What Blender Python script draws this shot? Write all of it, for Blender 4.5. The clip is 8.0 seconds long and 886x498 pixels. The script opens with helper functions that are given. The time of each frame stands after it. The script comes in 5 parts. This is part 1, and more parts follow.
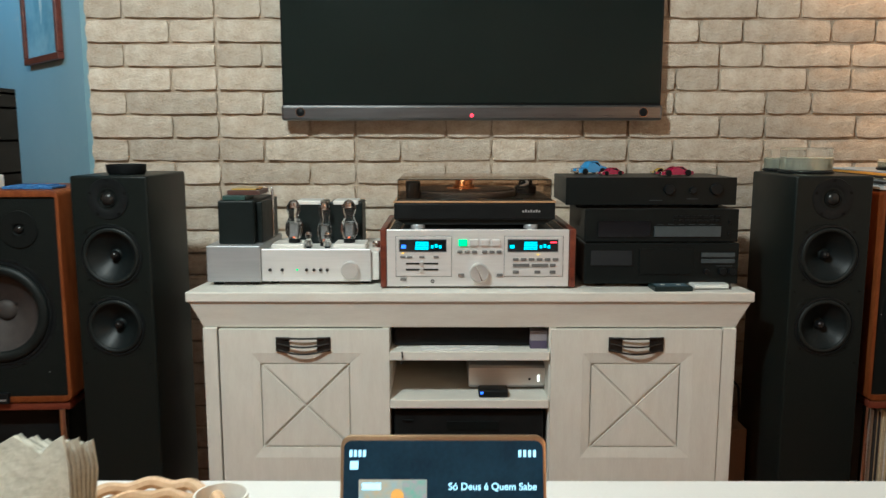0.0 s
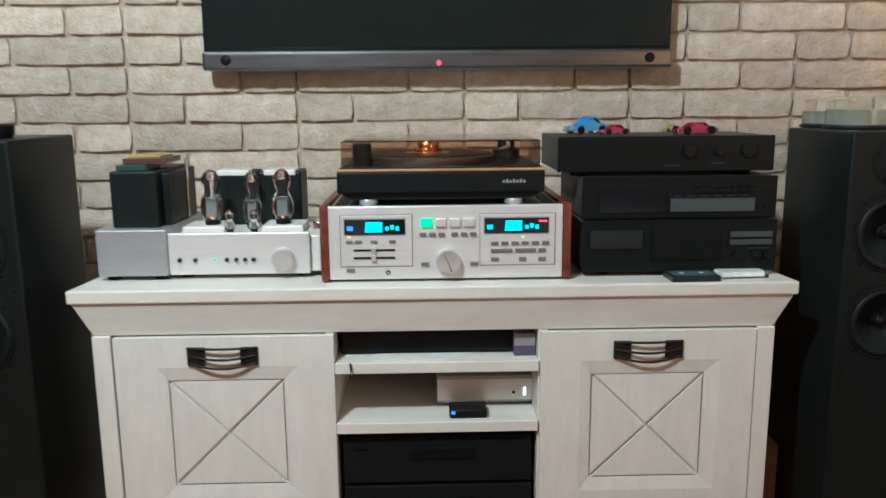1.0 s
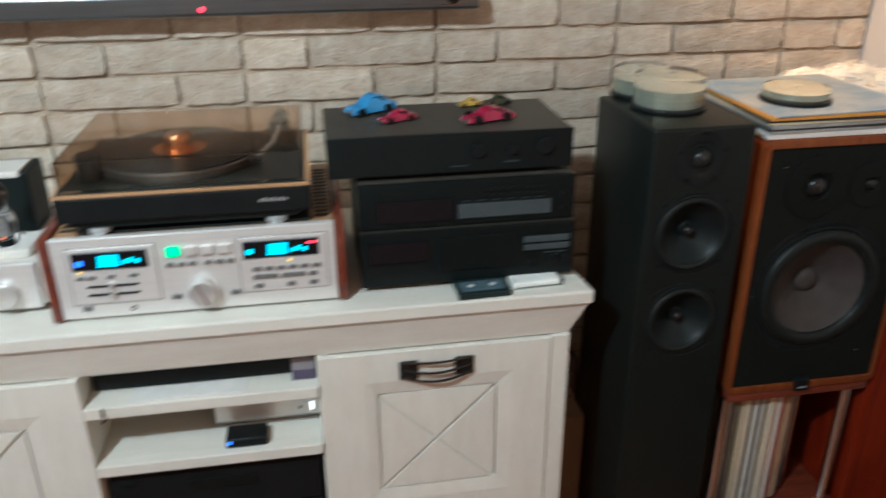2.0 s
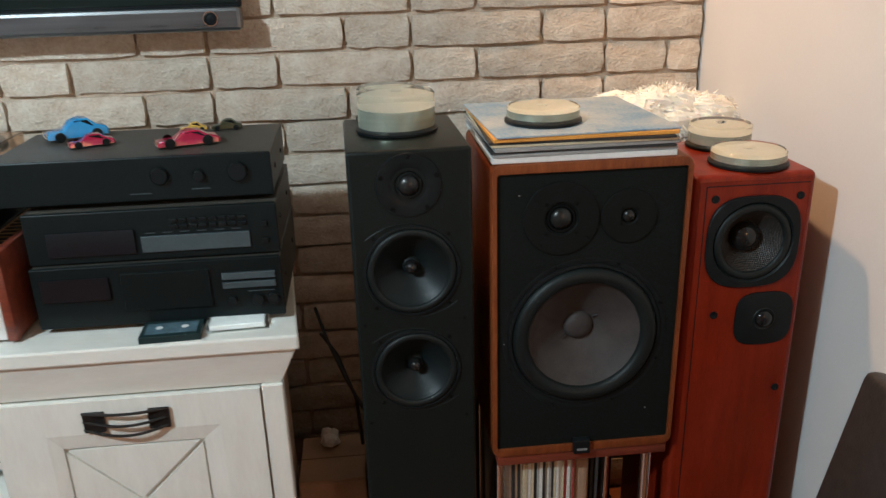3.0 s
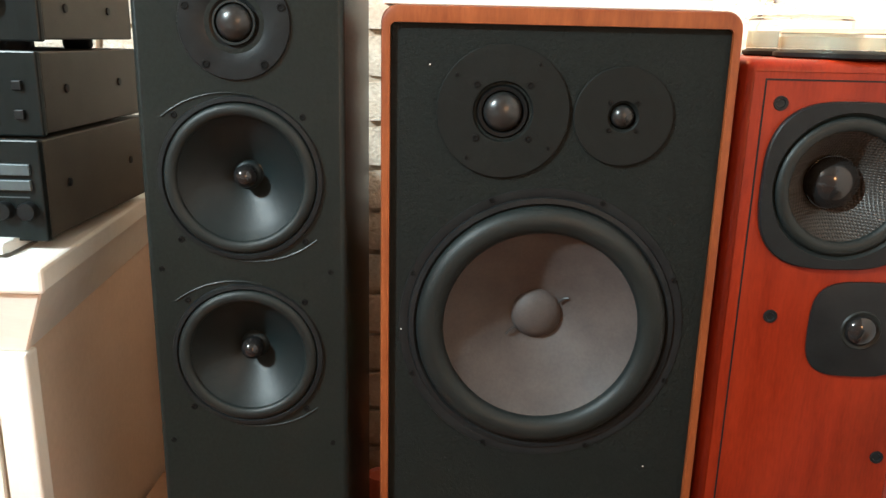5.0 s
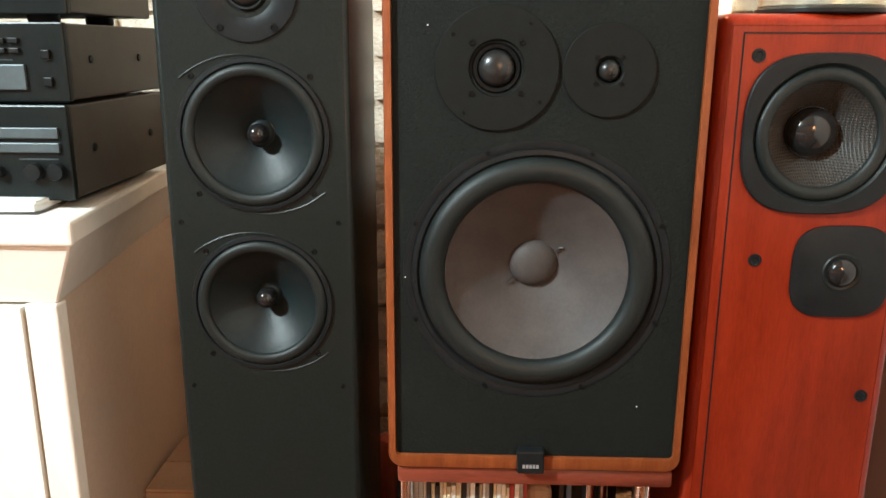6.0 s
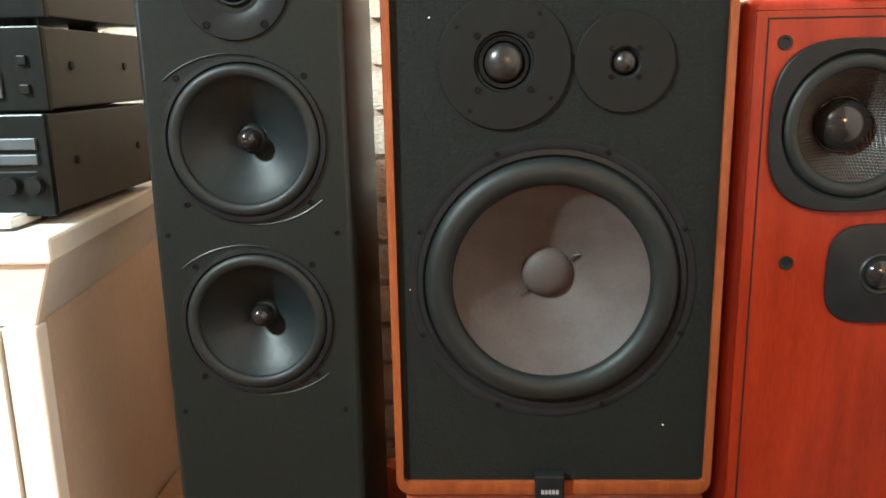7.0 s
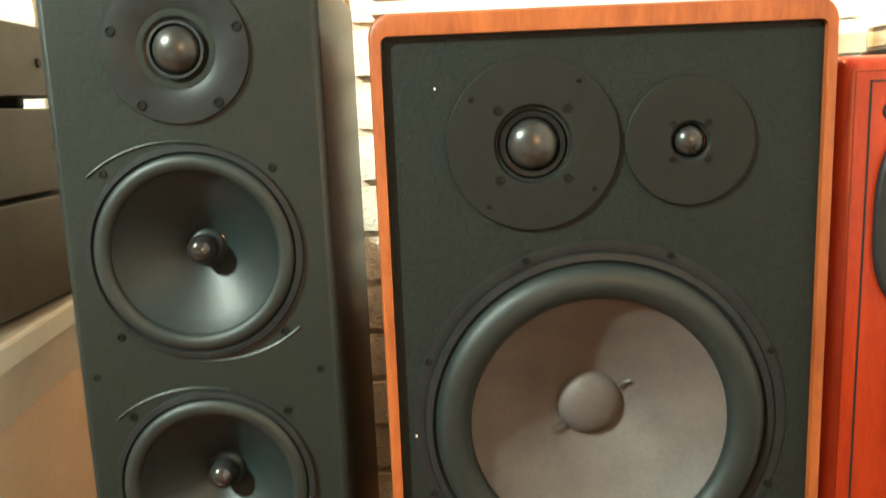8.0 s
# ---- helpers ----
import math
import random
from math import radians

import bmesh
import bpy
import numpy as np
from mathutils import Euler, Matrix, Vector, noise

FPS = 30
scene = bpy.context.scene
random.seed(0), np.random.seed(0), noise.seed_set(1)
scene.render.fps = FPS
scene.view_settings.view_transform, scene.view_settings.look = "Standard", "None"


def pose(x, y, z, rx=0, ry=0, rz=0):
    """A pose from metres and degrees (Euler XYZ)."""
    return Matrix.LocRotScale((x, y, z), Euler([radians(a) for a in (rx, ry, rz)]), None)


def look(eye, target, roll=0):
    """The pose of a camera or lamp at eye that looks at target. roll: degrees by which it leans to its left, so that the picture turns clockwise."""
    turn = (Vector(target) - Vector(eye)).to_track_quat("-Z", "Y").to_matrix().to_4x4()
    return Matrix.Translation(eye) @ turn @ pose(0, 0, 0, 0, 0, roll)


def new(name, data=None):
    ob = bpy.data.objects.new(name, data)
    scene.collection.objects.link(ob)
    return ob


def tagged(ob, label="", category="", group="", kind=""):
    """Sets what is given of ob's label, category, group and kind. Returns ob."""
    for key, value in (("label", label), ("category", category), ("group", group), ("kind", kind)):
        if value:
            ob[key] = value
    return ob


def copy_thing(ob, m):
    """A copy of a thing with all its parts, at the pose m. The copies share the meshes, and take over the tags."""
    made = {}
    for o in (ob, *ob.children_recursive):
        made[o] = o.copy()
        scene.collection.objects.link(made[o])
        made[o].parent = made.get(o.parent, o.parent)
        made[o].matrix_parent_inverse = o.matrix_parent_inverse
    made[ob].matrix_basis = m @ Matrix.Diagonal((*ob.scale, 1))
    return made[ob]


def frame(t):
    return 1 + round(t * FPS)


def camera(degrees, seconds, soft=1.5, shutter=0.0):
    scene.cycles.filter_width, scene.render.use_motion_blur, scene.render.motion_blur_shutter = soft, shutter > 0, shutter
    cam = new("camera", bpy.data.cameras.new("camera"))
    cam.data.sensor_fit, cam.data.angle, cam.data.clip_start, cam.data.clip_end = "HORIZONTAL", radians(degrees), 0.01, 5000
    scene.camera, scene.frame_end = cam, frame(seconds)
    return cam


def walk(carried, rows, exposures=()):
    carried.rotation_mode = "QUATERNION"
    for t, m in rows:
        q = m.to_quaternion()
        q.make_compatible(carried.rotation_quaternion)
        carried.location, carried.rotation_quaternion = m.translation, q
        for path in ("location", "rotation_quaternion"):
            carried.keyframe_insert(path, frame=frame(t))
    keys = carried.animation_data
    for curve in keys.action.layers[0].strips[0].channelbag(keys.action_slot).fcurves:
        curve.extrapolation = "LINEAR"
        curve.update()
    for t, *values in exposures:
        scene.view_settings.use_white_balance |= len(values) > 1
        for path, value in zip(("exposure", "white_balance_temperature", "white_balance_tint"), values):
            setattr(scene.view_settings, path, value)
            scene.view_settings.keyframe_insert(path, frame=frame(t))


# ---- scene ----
cam = camera(58.5, 8.0, 1.35, 0.35)
PATH = [
    (0, (0.064, 0.021, 1.275), (0.061, 2.0, 0.985), -0.0),
    (0.5, (0.081, 0.227, 1.29), (0.124, 2.203, 0.984), -0.5),
    (1, (0.109, 0.485, 1.233), (0.155, 2.45, 0.866), -0.5),
    (1.5, (0.203, 0.713, 1.38), (0.237, 2.615, 0.762), 0.1),
    (2, (0.372, 0.77, 1.553), (0.67, 2.57, 0.735), -0.4),
    (2.2, (0.539, 0.787, 1.585), (0.866, 2.583, 0.769), -0.9),
    (3.3, (1.099, 0.891, 1.384), (1.222, 2.769, 0.706), -1.6),
    (3.5, (1.152, 0.96, 1.343), (1.255, 2.825, 0.629), -1.4),
    (4, (1.247, 1.174, 1.294), (1.308, 3.005, 0.492), -0.7),
    (4.5, (1.301, 1.288, 1.183), (1.281, 3.145, 0.442), -0.4),
    (4.7, (1.282, 1.307, 1.125), (1.263, 3.231, 0.578), 1.3),
    (5.8, (1.302, 1.218, 1.071), (1.236, 3.155, 0.577), 0.5),
    (6, (1.303, 1.224, 1.051), (1.235, 3.16, 0.553), 0.2),
    (6.5, (1.308, 1.244, 1.027), (1.237, 3.177, 0.518), -0.5),
    (7, (1.295, 1.281, 1.023), (1.223, 3.23, 0.579), -1.1),
    (7.5, (1.287, 1.387, 1.013), (1.2, 3.35, 0.641), -1.8),
    (8, (1.267, 1.478, 1.057), (1.236, 3.447, 0.709), -2.3),
]
walk(cam, [(t, look(eye, target, roll)) for t, eye, target, roll in PATH],
     exposures=[(0, 0.25, 5750, -5), (1.0, 0.45, 5300, -3), (2.2, 0.44, 5300, -3), (3.3, 0.66, 5100, -6), (4.0, 1.09, 5200, -6), (4.7, 2.06, 5400, -5), (5.8, 2.24, 5500, -5), (7.0, 2.43, 5500, -6), (7.5, 2.74, 5550, -9), (8.0, 3.0, 6150, -18)])


# ---------------------------------------------------------------- light
world = bpy.data.worlds.new("world")
scene.world = world
world.use_nodes = True
world.node_tree.nodes["Background"].inputs[0].default_value = (1.0, 0.62, 0.42, 1)
world.node_tree.nodes["Background"].inputs[1].default_value = 0.05


def lamp(name, xyz, watts, colour, size):
    data = bpy.data.lights.new(name, "POINT")
    data.energy, data.color, data.shadow_soft_size = watts, colour, size
    ob = new(name, data)
    ob.location = xyz
    return ob


lamp("ceiling_bulb", (-0.66, 0.50, 2.60), 136, (0.95, 0.97, 0.96), 0.06)
# added warm fill from behind the camera, no lamp stands there; it reddens the shadows
lamp("warm_fill", (2.05, -0.60, 1.60), 17, (1.0, 0.44, 0.17), 0.08)
spot_data = bpy.data.lights.new("ceiling_spot", "SPOT")
spot_data.energy, spot_data.color, spot_data.shadow_soft_size = 66, (1.0, 0.46, 0.19), 0.05
spot_data.spot_size, spot_data.spot_blend = radians(61), 0.75
spot = new("ceiling_spot", spot_data)
spot.matrix_basis = look((0.98, 2.46, 2.50), (1.90, 2.12, 0.90), 0)
lamp("alcove_bulb", (-2.2, 2.9, 2.2), 14, (0.35, 0.68, 1.0), 0.10)

# ---------------------------------------------------------------- materials
MATS = {}


def mat(name, col, col2=None, rough=0.5, metal=0.0, scale=12.0, bump=0.0, fine=180.0, stretch=(1, 1, 1),
        emit=None, emit_strength=0.0, glass=0.0, ior=1.45, contrast=(0.35, 0.65), per_piece=0.0, spec=0.5, coat=0.0, deep=0.004):
    """A procedural surface: two colours mixed by noise at two scales, with fine relief."""
    if name in MATS:
        return MATS[name]
    m = bpy.data.materials.new(name)
    m.use_nodes = True
    nt = m.node_tree
    n, l = nt.nodes, nt.links
    b = n["Principled BSDF"]
    col2 = col2 or tuple(c * 0.8 for c in col)
    tc = n.new("ShaderNodeTexCoord")
    mp = n.new("ShaderNodeMapping")
    mp.inputs["Scale"].default_value = stretch
    l.new(tc.outputs["Object"], mp.inputs["Vector"])
    big, small = n.new("ShaderNodeTexNoise"), n.new("ShaderNodeTexNoise")
    big.inputs["Scale"].default_value, big.inputs["Detail"].default_value = scale, 6
    small.inputs["Scale"].default_value, small.inputs["Detail"].default_value = fine, 4
    for t in (big, small):
        l.new(mp.outputs["Vector"], t.inputs["Vector"])
    mix = n.new("ShaderNodeMix")
    mix.data_type = "FLOAT"
    mix.inputs[0].default_value = 0.35
    l.new(big.outputs["Fac"], mix.inputs[2])
    l.new(small.outputs["Fac"], mix.inputs[3])
    ramp = n.new("ShaderNodeValToRGB")
    ramp.color_ramp.elements[0].position, ramp.color_ramp.elements[1].position = contrast
    ramp.color_ramp.elements[0].color = (*col2, 1)
    ramp.color_ramp.elements[1].color = (*col, 1)
    l.new(mix.outputs[0], ramp.inputs[0])
    out = ramp.outputs[0]
    if per_piece:
        info = n.new("ShaderNodeObjectInfo")
        hsv = n.new("ShaderNodeHueSaturation")
        rng = n.new("ShaderNodeMapRange")
        rng.inputs[3].default_value, rng.inputs[4].default_value = 1 - per_piece, 1 + per_piece * 0.6
        l.new(info.outputs["Random"], rng.inputs[0])
        l.new(rng.outputs[0], hsv.inputs["Value"])
        l.new(out, hsv.inputs["Color"])
        out = hsv.outputs[0]
    l.new(out, b.inputs["Base Color"])
    rr = n.new("ShaderNodeMapRange")
    rr.inputs[3].default_value, rr.inputs[4].default_value = max(0.02, rough - 0.08), min(1, rough + 0.08)
    l.new(big.outputs["Fac"], rr.inputs[0])
    l.new(rr.outputs[0], b.inputs["Roughness"])
    b.inputs["Metallic"].default_value = metal
    b.inputs["Specular IOR Level"].default_value = spec
    b.inputs["Coat Weight"].default_value = coat
    b.inputs["Transmission Weight"].default_value = glass
    b.inputs["IOR"].default_value = ior
    if emit:
        b.inputs["Emission Color"].default_value = (*emit, 1)
        b.inputs["Emission Strength"].default_value = emit_strength
    if bump:
        bp = n.new("ShaderNodeBump")
        bp.inputs["Strength"].default_value, bp.inputs["Distance"].default_value = bump, deep
        l.new(mix.outputs[0], bp.inputs["Height"])
        l.new(bp.outputs[0], b.inputs["Normal"])
    MATS[name] = m
    return m


BRICK = mat("whitewashed brick", (0.70, 0.62, 0.51), (0.47, 0.35, 0.24), 0.8, scale=28, fine=150, stretch=(0.9, 1, 1.15), bump=0.9, contrast=(0.27, 0.60), per_piece=0.2, spec=0.2, deep=0.012)
MORTAR = mat("mortar", (0.56, 0.47, 0.37), (0.38, 0.29, 0.21), 0.95, scale=30, bump=0.8, spec=0.1)
# terracotta chosen for the unseen walls so that their bounce browns the shadows
SHADE = mat("unseen wall bounce tint", (0.33, 0.18, 0.11), (0.28, 0.15, 0.09), 0.9, scale=3, bump=0.1, spec=0.2)
PLASTER = mat("white wall paint", (0.66, 0.635, 0.60), (0.62, 0.595, 0.56), 0.9, scale=3, fine=260, bump=0.12, spec=0.2)
BLUEWALL = mat("blue plaster", (0.30, 0.46, 0.52), (0.26, 0.42, 0.48), 0.9, scale=3, fine=240, bump=0.2, spec=0.2)
# ceiling kept tan, out of view, to weaken and warm the bounce
CEIL = mat("ceiling bounce tint", (0.38, 0.29, 0.22), (0.34, 0.26, 0.20), 0.9, scale=2)
# the floor's red-brown also warms the bounce light
FLOORM = mat("brown floorboards", (0.30, 0.105, 0.040), (0.18, 0.060, 0.022), 0.45, scale=4, stretch=(1, 9, 1), bump=0.1, per_piece=0.2)
CREAM = mat("limewashed wood", (0.74, 0.72, 0.65), (0.63, 0.60, 0.53), 0.55, scale=9, fine=60, stretch=(5, 5, 1), bump=0.07, contrast=(0.15, 0.62))
CREAMH = mat("limewashed wood across", (0.74, 0.72, 0.65), (0.63, 0.60, 0.53), 0.5, scale=9, fine=60, stretch=(1, 5, 5), bump=0.07, contrast=(0.15, 0.62))
# browner than the front: warm dim bounce light put into the side boards' colour
CREAMX = mat("cabinet side board in warm shade", (0.64, 0.50, 0.38), (0.55, 0.42, 0.31), 0.6, scale=6, fine=120, bump=0.05)
IRON = mat("dark iron", (0.05, 0.045, 0.04), (0.02, 0.018, 0.016), 0.45, metal=0.7, scale=40, bump=0.1)
VINYL = mat("black ash vinyl", (0.0096, 0.0134, 0.0122), (0.0062, 0.0088, 0.0080), 0.36, scale=220, fine=600, stretch=(1.3, 1.3, 1), bump=0.16, spec=0.24)
BLACKM = mat("black painted metal", (0.0106, 0.0151, 0.0146), (0.0077, 0.0112, 0.0106), 0.42, scale=30, fine=500, bump=0.05, spec=0.22)
BLACKP = mat("black plastic", (0.0108, 0.0126, 0.0132), (0.0072, 0.0084, 0.0090), 0.42, scale=30, spec=0.17)
FACIA = mat("dark hi-fi fascia", (0.0055, 0.0090, 0.0092), (0.0040, 0.0064, 0.0066), 0.33, metal=0.0, scale=20, stretch=(12, 1, 1), spec=0.25)
CASEM = mat("brown-black case paint", (0.072, 0.065, 0.052), (0.048, 0.043, 0.035), 0.5, scale=30, fine=600, bump=0.08, spec=0.4)
CLOTH = mat("black grille board", (0.0066, 0.0088, 0.0076), (0.0046, 0.0062, 0.0054), 0.7, scale=260, fine=700, bump=0.45, spec=0.18)
RUBBER = mat("rubber surround", (0.0085, 0.0122, 0.0118), (0.0060, 0.0086, 0.0084), 0.50, scale=20, fine=400, bump=0.06, spec=0.32)
CONEB = mat("black polymer cone", (0.0055, 0.0098, 0.0104), (0.0040, 0.0070, 0.0076), 0.46, scale=14, fine=220, bump=0.06, spec=0.32)
CONEG = mat("grey paper cone", (0.057, 0.049, 0.045), (0.040, 0.035, 0.033), 0.6, scale=34, fine=260, bump=0.2, spec=0.3)
CONEW = mat("woven cone", (0.036, 0.031, 0.026), (0.024, 0.021, 0.018), 0.42, scale=30, spec=0.35)
DOMEB = mat("glossy dust dome", (0.0130, 0.0130, 0.0130), (0.0091, 0.0091, 0.0091), 0.16, scale=10)
DOMES = mat("soft silver dome", (0.017, 0.0175, 0.017), (0.011, 0.0115, 0.011), 0.30, metal=0.1, scale=20)


def weave(m, scale):
    """A fine plain weave as relief."""
    nt = m.node_tree
    b = nt.nodes["Principled BSDF"]
    tc = nt.nodes.new("ShaderNodeTexCoord")
    add = nt.nodes.new("ShaderNodeMath")
    add.operation = "MULTIPLY"
    for k, axis in enumerate(("X", "Z")):
        w = nt.nodes.new("ShaderNodeTexWave")
        w.bands_direction = axis
        w.inputs["Scale"].default_value = scale
        nt.links.new(tc.outputs["Object"], w.inputs["Vector"])
        nt.links.new(w.outputs["Fac"], add.inputs[k])
    bp = nt.nodes.new("ShaderNodeBump")
    bp.inputs["Strength"].default_value, bp.inputs["Distance"].default_value = 0.8, 0.001
    nt.links.new(add.outputs[0], bp.inputs["Height"])
    nt.links.new(bp.outputs[0], b.inputs["Normal"])


weave(CONEW, 105)
REDWOOD = mat("red cherry veneer", (0.205, 0.0190, 0.0040), (0.130, 0.0098, 0.0023), 0.34, scale=7, fine=60, stretch=(6, 6, 1), bump=0.05, spec=0.28)
TEAK = mat("orange walnut veneer", (0.225, 0.064, 0.017), (0.128, 0.030, 0.008), 0.42, scale=8, fine=60, stretch=(6, 6, 1), bump=0.05, spec=0.28)
ROSE = mat("dark rosewood", (0.20, 0.045, 0.022), (0.09, 0.018, 0.010), 0.35, scale=9, fine=60, stretch=(1, 6, 6), coat=0.2)
SILVER = mat("brushed silver", (0.82, 0.81, 0.79), (0.75, 0.74, 0.72), 0.38, metal=0.4, scale=6, fine=400, stretch=(1, 1, 30))
SILVERD = mat("grey aluminium", (0.46, 0.47, 0.48), (0.40, 0.41, 0.42), 0.42, metal=0.5, scale=6, fine=300, stretch=(1, 1, 20))
CHROME = mat("chrome", (0.82, 0.81, 0.80), (0.75, 0.74, 0.73), 0.12, metal=1.0, scale=8)
WHITEL = mat("white lacquer", (0.80, 0.77, 0.71), (0.74, 0.71, 0.65), 0.35, scale=8)
COPPER = mat("copper", (0.80, 0.42, 0.20), (0.65, 0.30, 0.14), 0.22, metal=1.0, scale=12)
GOLDP = mat("honey wood edge", (0.48, 0.28, 0.14), (0.38, 0.21, 0.10), 0.35, scale=10, stretch=(1, 9, 9))
SMOKE = mat("smoked acrylic", (0.82, 0.68, 0.56), (0.80, 0.66, 0.54), 0.03, glass=1.0, ior=1.25, scale=3)
GUNMETAL = mat("gunmetal bar", (0.20, 0.205, 0.21), (0.15, 0.155, 0.16), 0.30, metal=0.85, scale=5, fine=300, stretch=(1, 1, 20))
KNOBM = mat("turned metal", (0.72, 0.71, 0.69), (0.62, 0.61, 0.59), 0.36, metal=0.55, scale=5, fine=300, stretch=(1, 1, 12))
KEYB = mat("bluish grey key", (0.072, 0.092, 0.100), (0.056, 0.072, 0.080), 0.4, metal=0.2, scale=20)
KEYG = mat("grey key", (0.22, 0.22, 0.215), (0.17, 0.17, 0.165), 0.4, metal=0.3, scale=20)
HARDB = mat("dark hardboard", (0.03, 0.024, 0.02), (0.02, 0.016, 0.013), 0.8, scale=20)
GLASS = mat("clear glass", (0.95, 0.95, 0.95), (0.93, 0.93, 0.93), 0.02, glass=1.0, ior=1.48, scale=3)
CAKE = mat("clear polycarbonate", (0.92, 0.93, 0.90), (0.90, 0.91, 0.88), 0.08, glass=0.97, ior=1.2, scale=3)
DISC = mat("stacked discs", (0.42, 0.44, 0.35), (0.27, 0.29, 0.23), 0.22, metal=0.6, scale=5, fine=500, stretch=(1, 1, 60))
DISCTOP = mat("disc label", (0.44, 0.44, 0.36), (0.34, 0.35, 0.28), 0.3, scale=12)
SCREEN = mat("black screen glass", (0.0098, 0.0182, 0.0168), (0.0084, 0.0154, 0.0147), 0.10, scale=4)
WINDOW = mat("display window", (0.005, 0.008, 0.011), (0.004, 0.006, 0.009), 0.15, scale=4)
CYAN = mat("cyan display segments", (0.0, 0.3, 0.4), rough=0.5, emit=(0.0, 0.62, 0.85), emit_strength=1.5)
BLUEL = mat("blue indicator", (0.0, 0.1, 0.4), rough=0.5, emit=(0.05, 0.16, 1.0), emit_strength=2.0)
GREENL = mat("green lit button", (0.0, 0.3, 0.1), rough=0.5, emit=(0.0, 0.85, 0.28), emit_strength=1.1)
REDL = mat("red indicator", (0.4, 0.0, 0.0), rough=0.5, emit=(1.0, 0.03, 0.06), emit_strength=3.0)
AMBERL = mat("amber indicator", (0.4, 0.2, 0.0), rough=0.5, emit=(1.0, 0.55, 0.05), emit_strength=2.0)
WHITEI = mat("white indicator", (0.4, 0.4, 0.4), rough=0.5, emit=(1.0, 0.95, 0.85), emit_strength=2.0)
FILAMENT = mat("glowing filament", (0.4, 0.1, 0.05), rough=0.5, emit=(1.0, 0.18, 0.06), emit_strength=1.5)
PAPERW = mat("white card", (0.78, 0.77, 0.74), (0.66, 0.65, 0.62), 0.6, scale=20)
PAPERB = mat("blue record sleeve", (0.16, 0.28, 0.42), (0.42, 0.46, 0.46), 0.4, scale=9, contrast=(0.4, 0.6))
PAPERO = mat("orange sleeve", (0.74, 0.36, 0.06), (0.62, 0.27, 0.04), 0.5, scale=20)
PAPERG = mat("grey sleeve", (0.40, 0.39, 0.37), (0.20, 0.20, 0.19), 0.5, scale=30, stretch=(1, 1, 20))
FLUFF = mat("cream fleece", (0.95, 0.92, 0.83), (0.90, 0.86, 0.74), 0.9, scale=20, spec=0.1)
FLUFF.node_tree.nodes["Principled BSDF"].inputs["Subsurface Weight"].default_value = 0.5
FLUFF.node_tree.nodes["Principled BSDF"].inputs["Subsurface Radius"].default_value = (0.03, 0.025, 0.02)
WICKER = mat("honey wicker", (0.62, 0.43, 0.27), (0.46, 0.30, 0.17), 0.55, scale=40, bump=0.3)
LEATHER = mat("dark brown leatherette", (0.035, 0.028, 0.024), (0.022, 0.018, 0.015), 0.42, scale=60, fine=260, bump=0.25)
CARDB = mat("brown cardboard", (0.38, 0.25, 0.16), (0.31, 0.20, 0.125), 0.8, scale=15, bump=0.05)
BLUECAR = mat("blue enamel", (0.06, 0.30, 0.62), (0.05, 0.26, 0.55), 0.18, scale=20, coat=0.6)
REDCAR = mat("crimson enamel", (0.36, 0.008, 0.050), (0.30, 0.006, 0.040), 0.16, scale=20, coat=0.6)
DARKCAR = mat("dark green enamel", (0.035, 0.040, 0.018), (0.025, 0.028, 0.012), 0.3, scale=20, coat=0.3)
YELCAR = mat("yellow enamel", (0.55, 0.36, 0.06), (0.45, 0.28, 0.05), 0.25, scale=20, coat=0.4)
SCREWM = mat("blackened screw", (0.005, 0.0055, 0.0055), (0.003, 0.0033, 0.0033), 0.5, scale=60, spec=0.12)
PLATE = mat("matt black driver plate", (0.0066, 0.0080, 0.0074), (0.0050, 0.0062, 0.0056), 0.6, scale=80, fine=500, bump=0.15, spec=0.15)
CABLE = mat("black cable", (0.02, 0.02, 0.02), rough=0.45, scale=30)
CABLER = mat("copper red cable", (0.35, 0.07, 0.03), rough=0.4, scale=30)
TABLET_UI = mat("tablet screen picture", (0.01, 0.03, 0.05), (0.004, 0.012, 0.02), 0.2, scale=22, emit=(0.015, 0.06, 0.11), emit_strength=0.12)
UI_WHITE = mat("screen lettering", (0.3, 0.4, 0.5), rough=0.5, emit=(0.40, 0.78, 1.0), emit_strength=1.3)
UI_PIC = mat("screen thumbnail", (0.2, 0.3, 0.35), (0.4, 0.25, 0.1), 0.4, scale=60, emit=(0.25, 0.33, 0.32), emit_strength=0.5)
ROSEGOLD = mat("gold metal rim", (0.72, 0.52, 0.33), (0.62, 0.43, 0.26), 0.3, metal=0.9, scale=10)
TABLEW = mat("white tabletop", (0.80, 0.78, 0.74), (0.75, 0.73, 0.69), 0.35, scale=5)
NAPKIN = mat("embossed paper", (0.5616, 0.5460, 0.4680), (0.4368, 0.4212, 0.3510), 0.85, scale=90, fine=200, bump=0.8)

# ---------------------------------------------------------------- building helpers


def part(name, bm, material, parent=None, label="", smooth=False):
    """Links a bmesh as one mesh object under a thing or under a part."""
    me = bpy.data.meshes.new(name)
    bmesh.ops.recalc_face_normals(bm, faces=bm.faces)
    bm.to_mesh(me)
    bm.free()
    if smooth:
        me.shade_smooth()
        me.set_sharp_from_angle(angle=radians(38))
    me.materials.append(material)
    ob = new(name, me)
    ob.parent = parent
    if label:
        tagged(ob, label)
    return ob


def thing(name, m, label, category, group="", kind=""):
    ob = new(name)
    ob.matrix_basis = m
    ob.empty_display_size = 0.05
    return tagged(ob, label, category, group, kind)


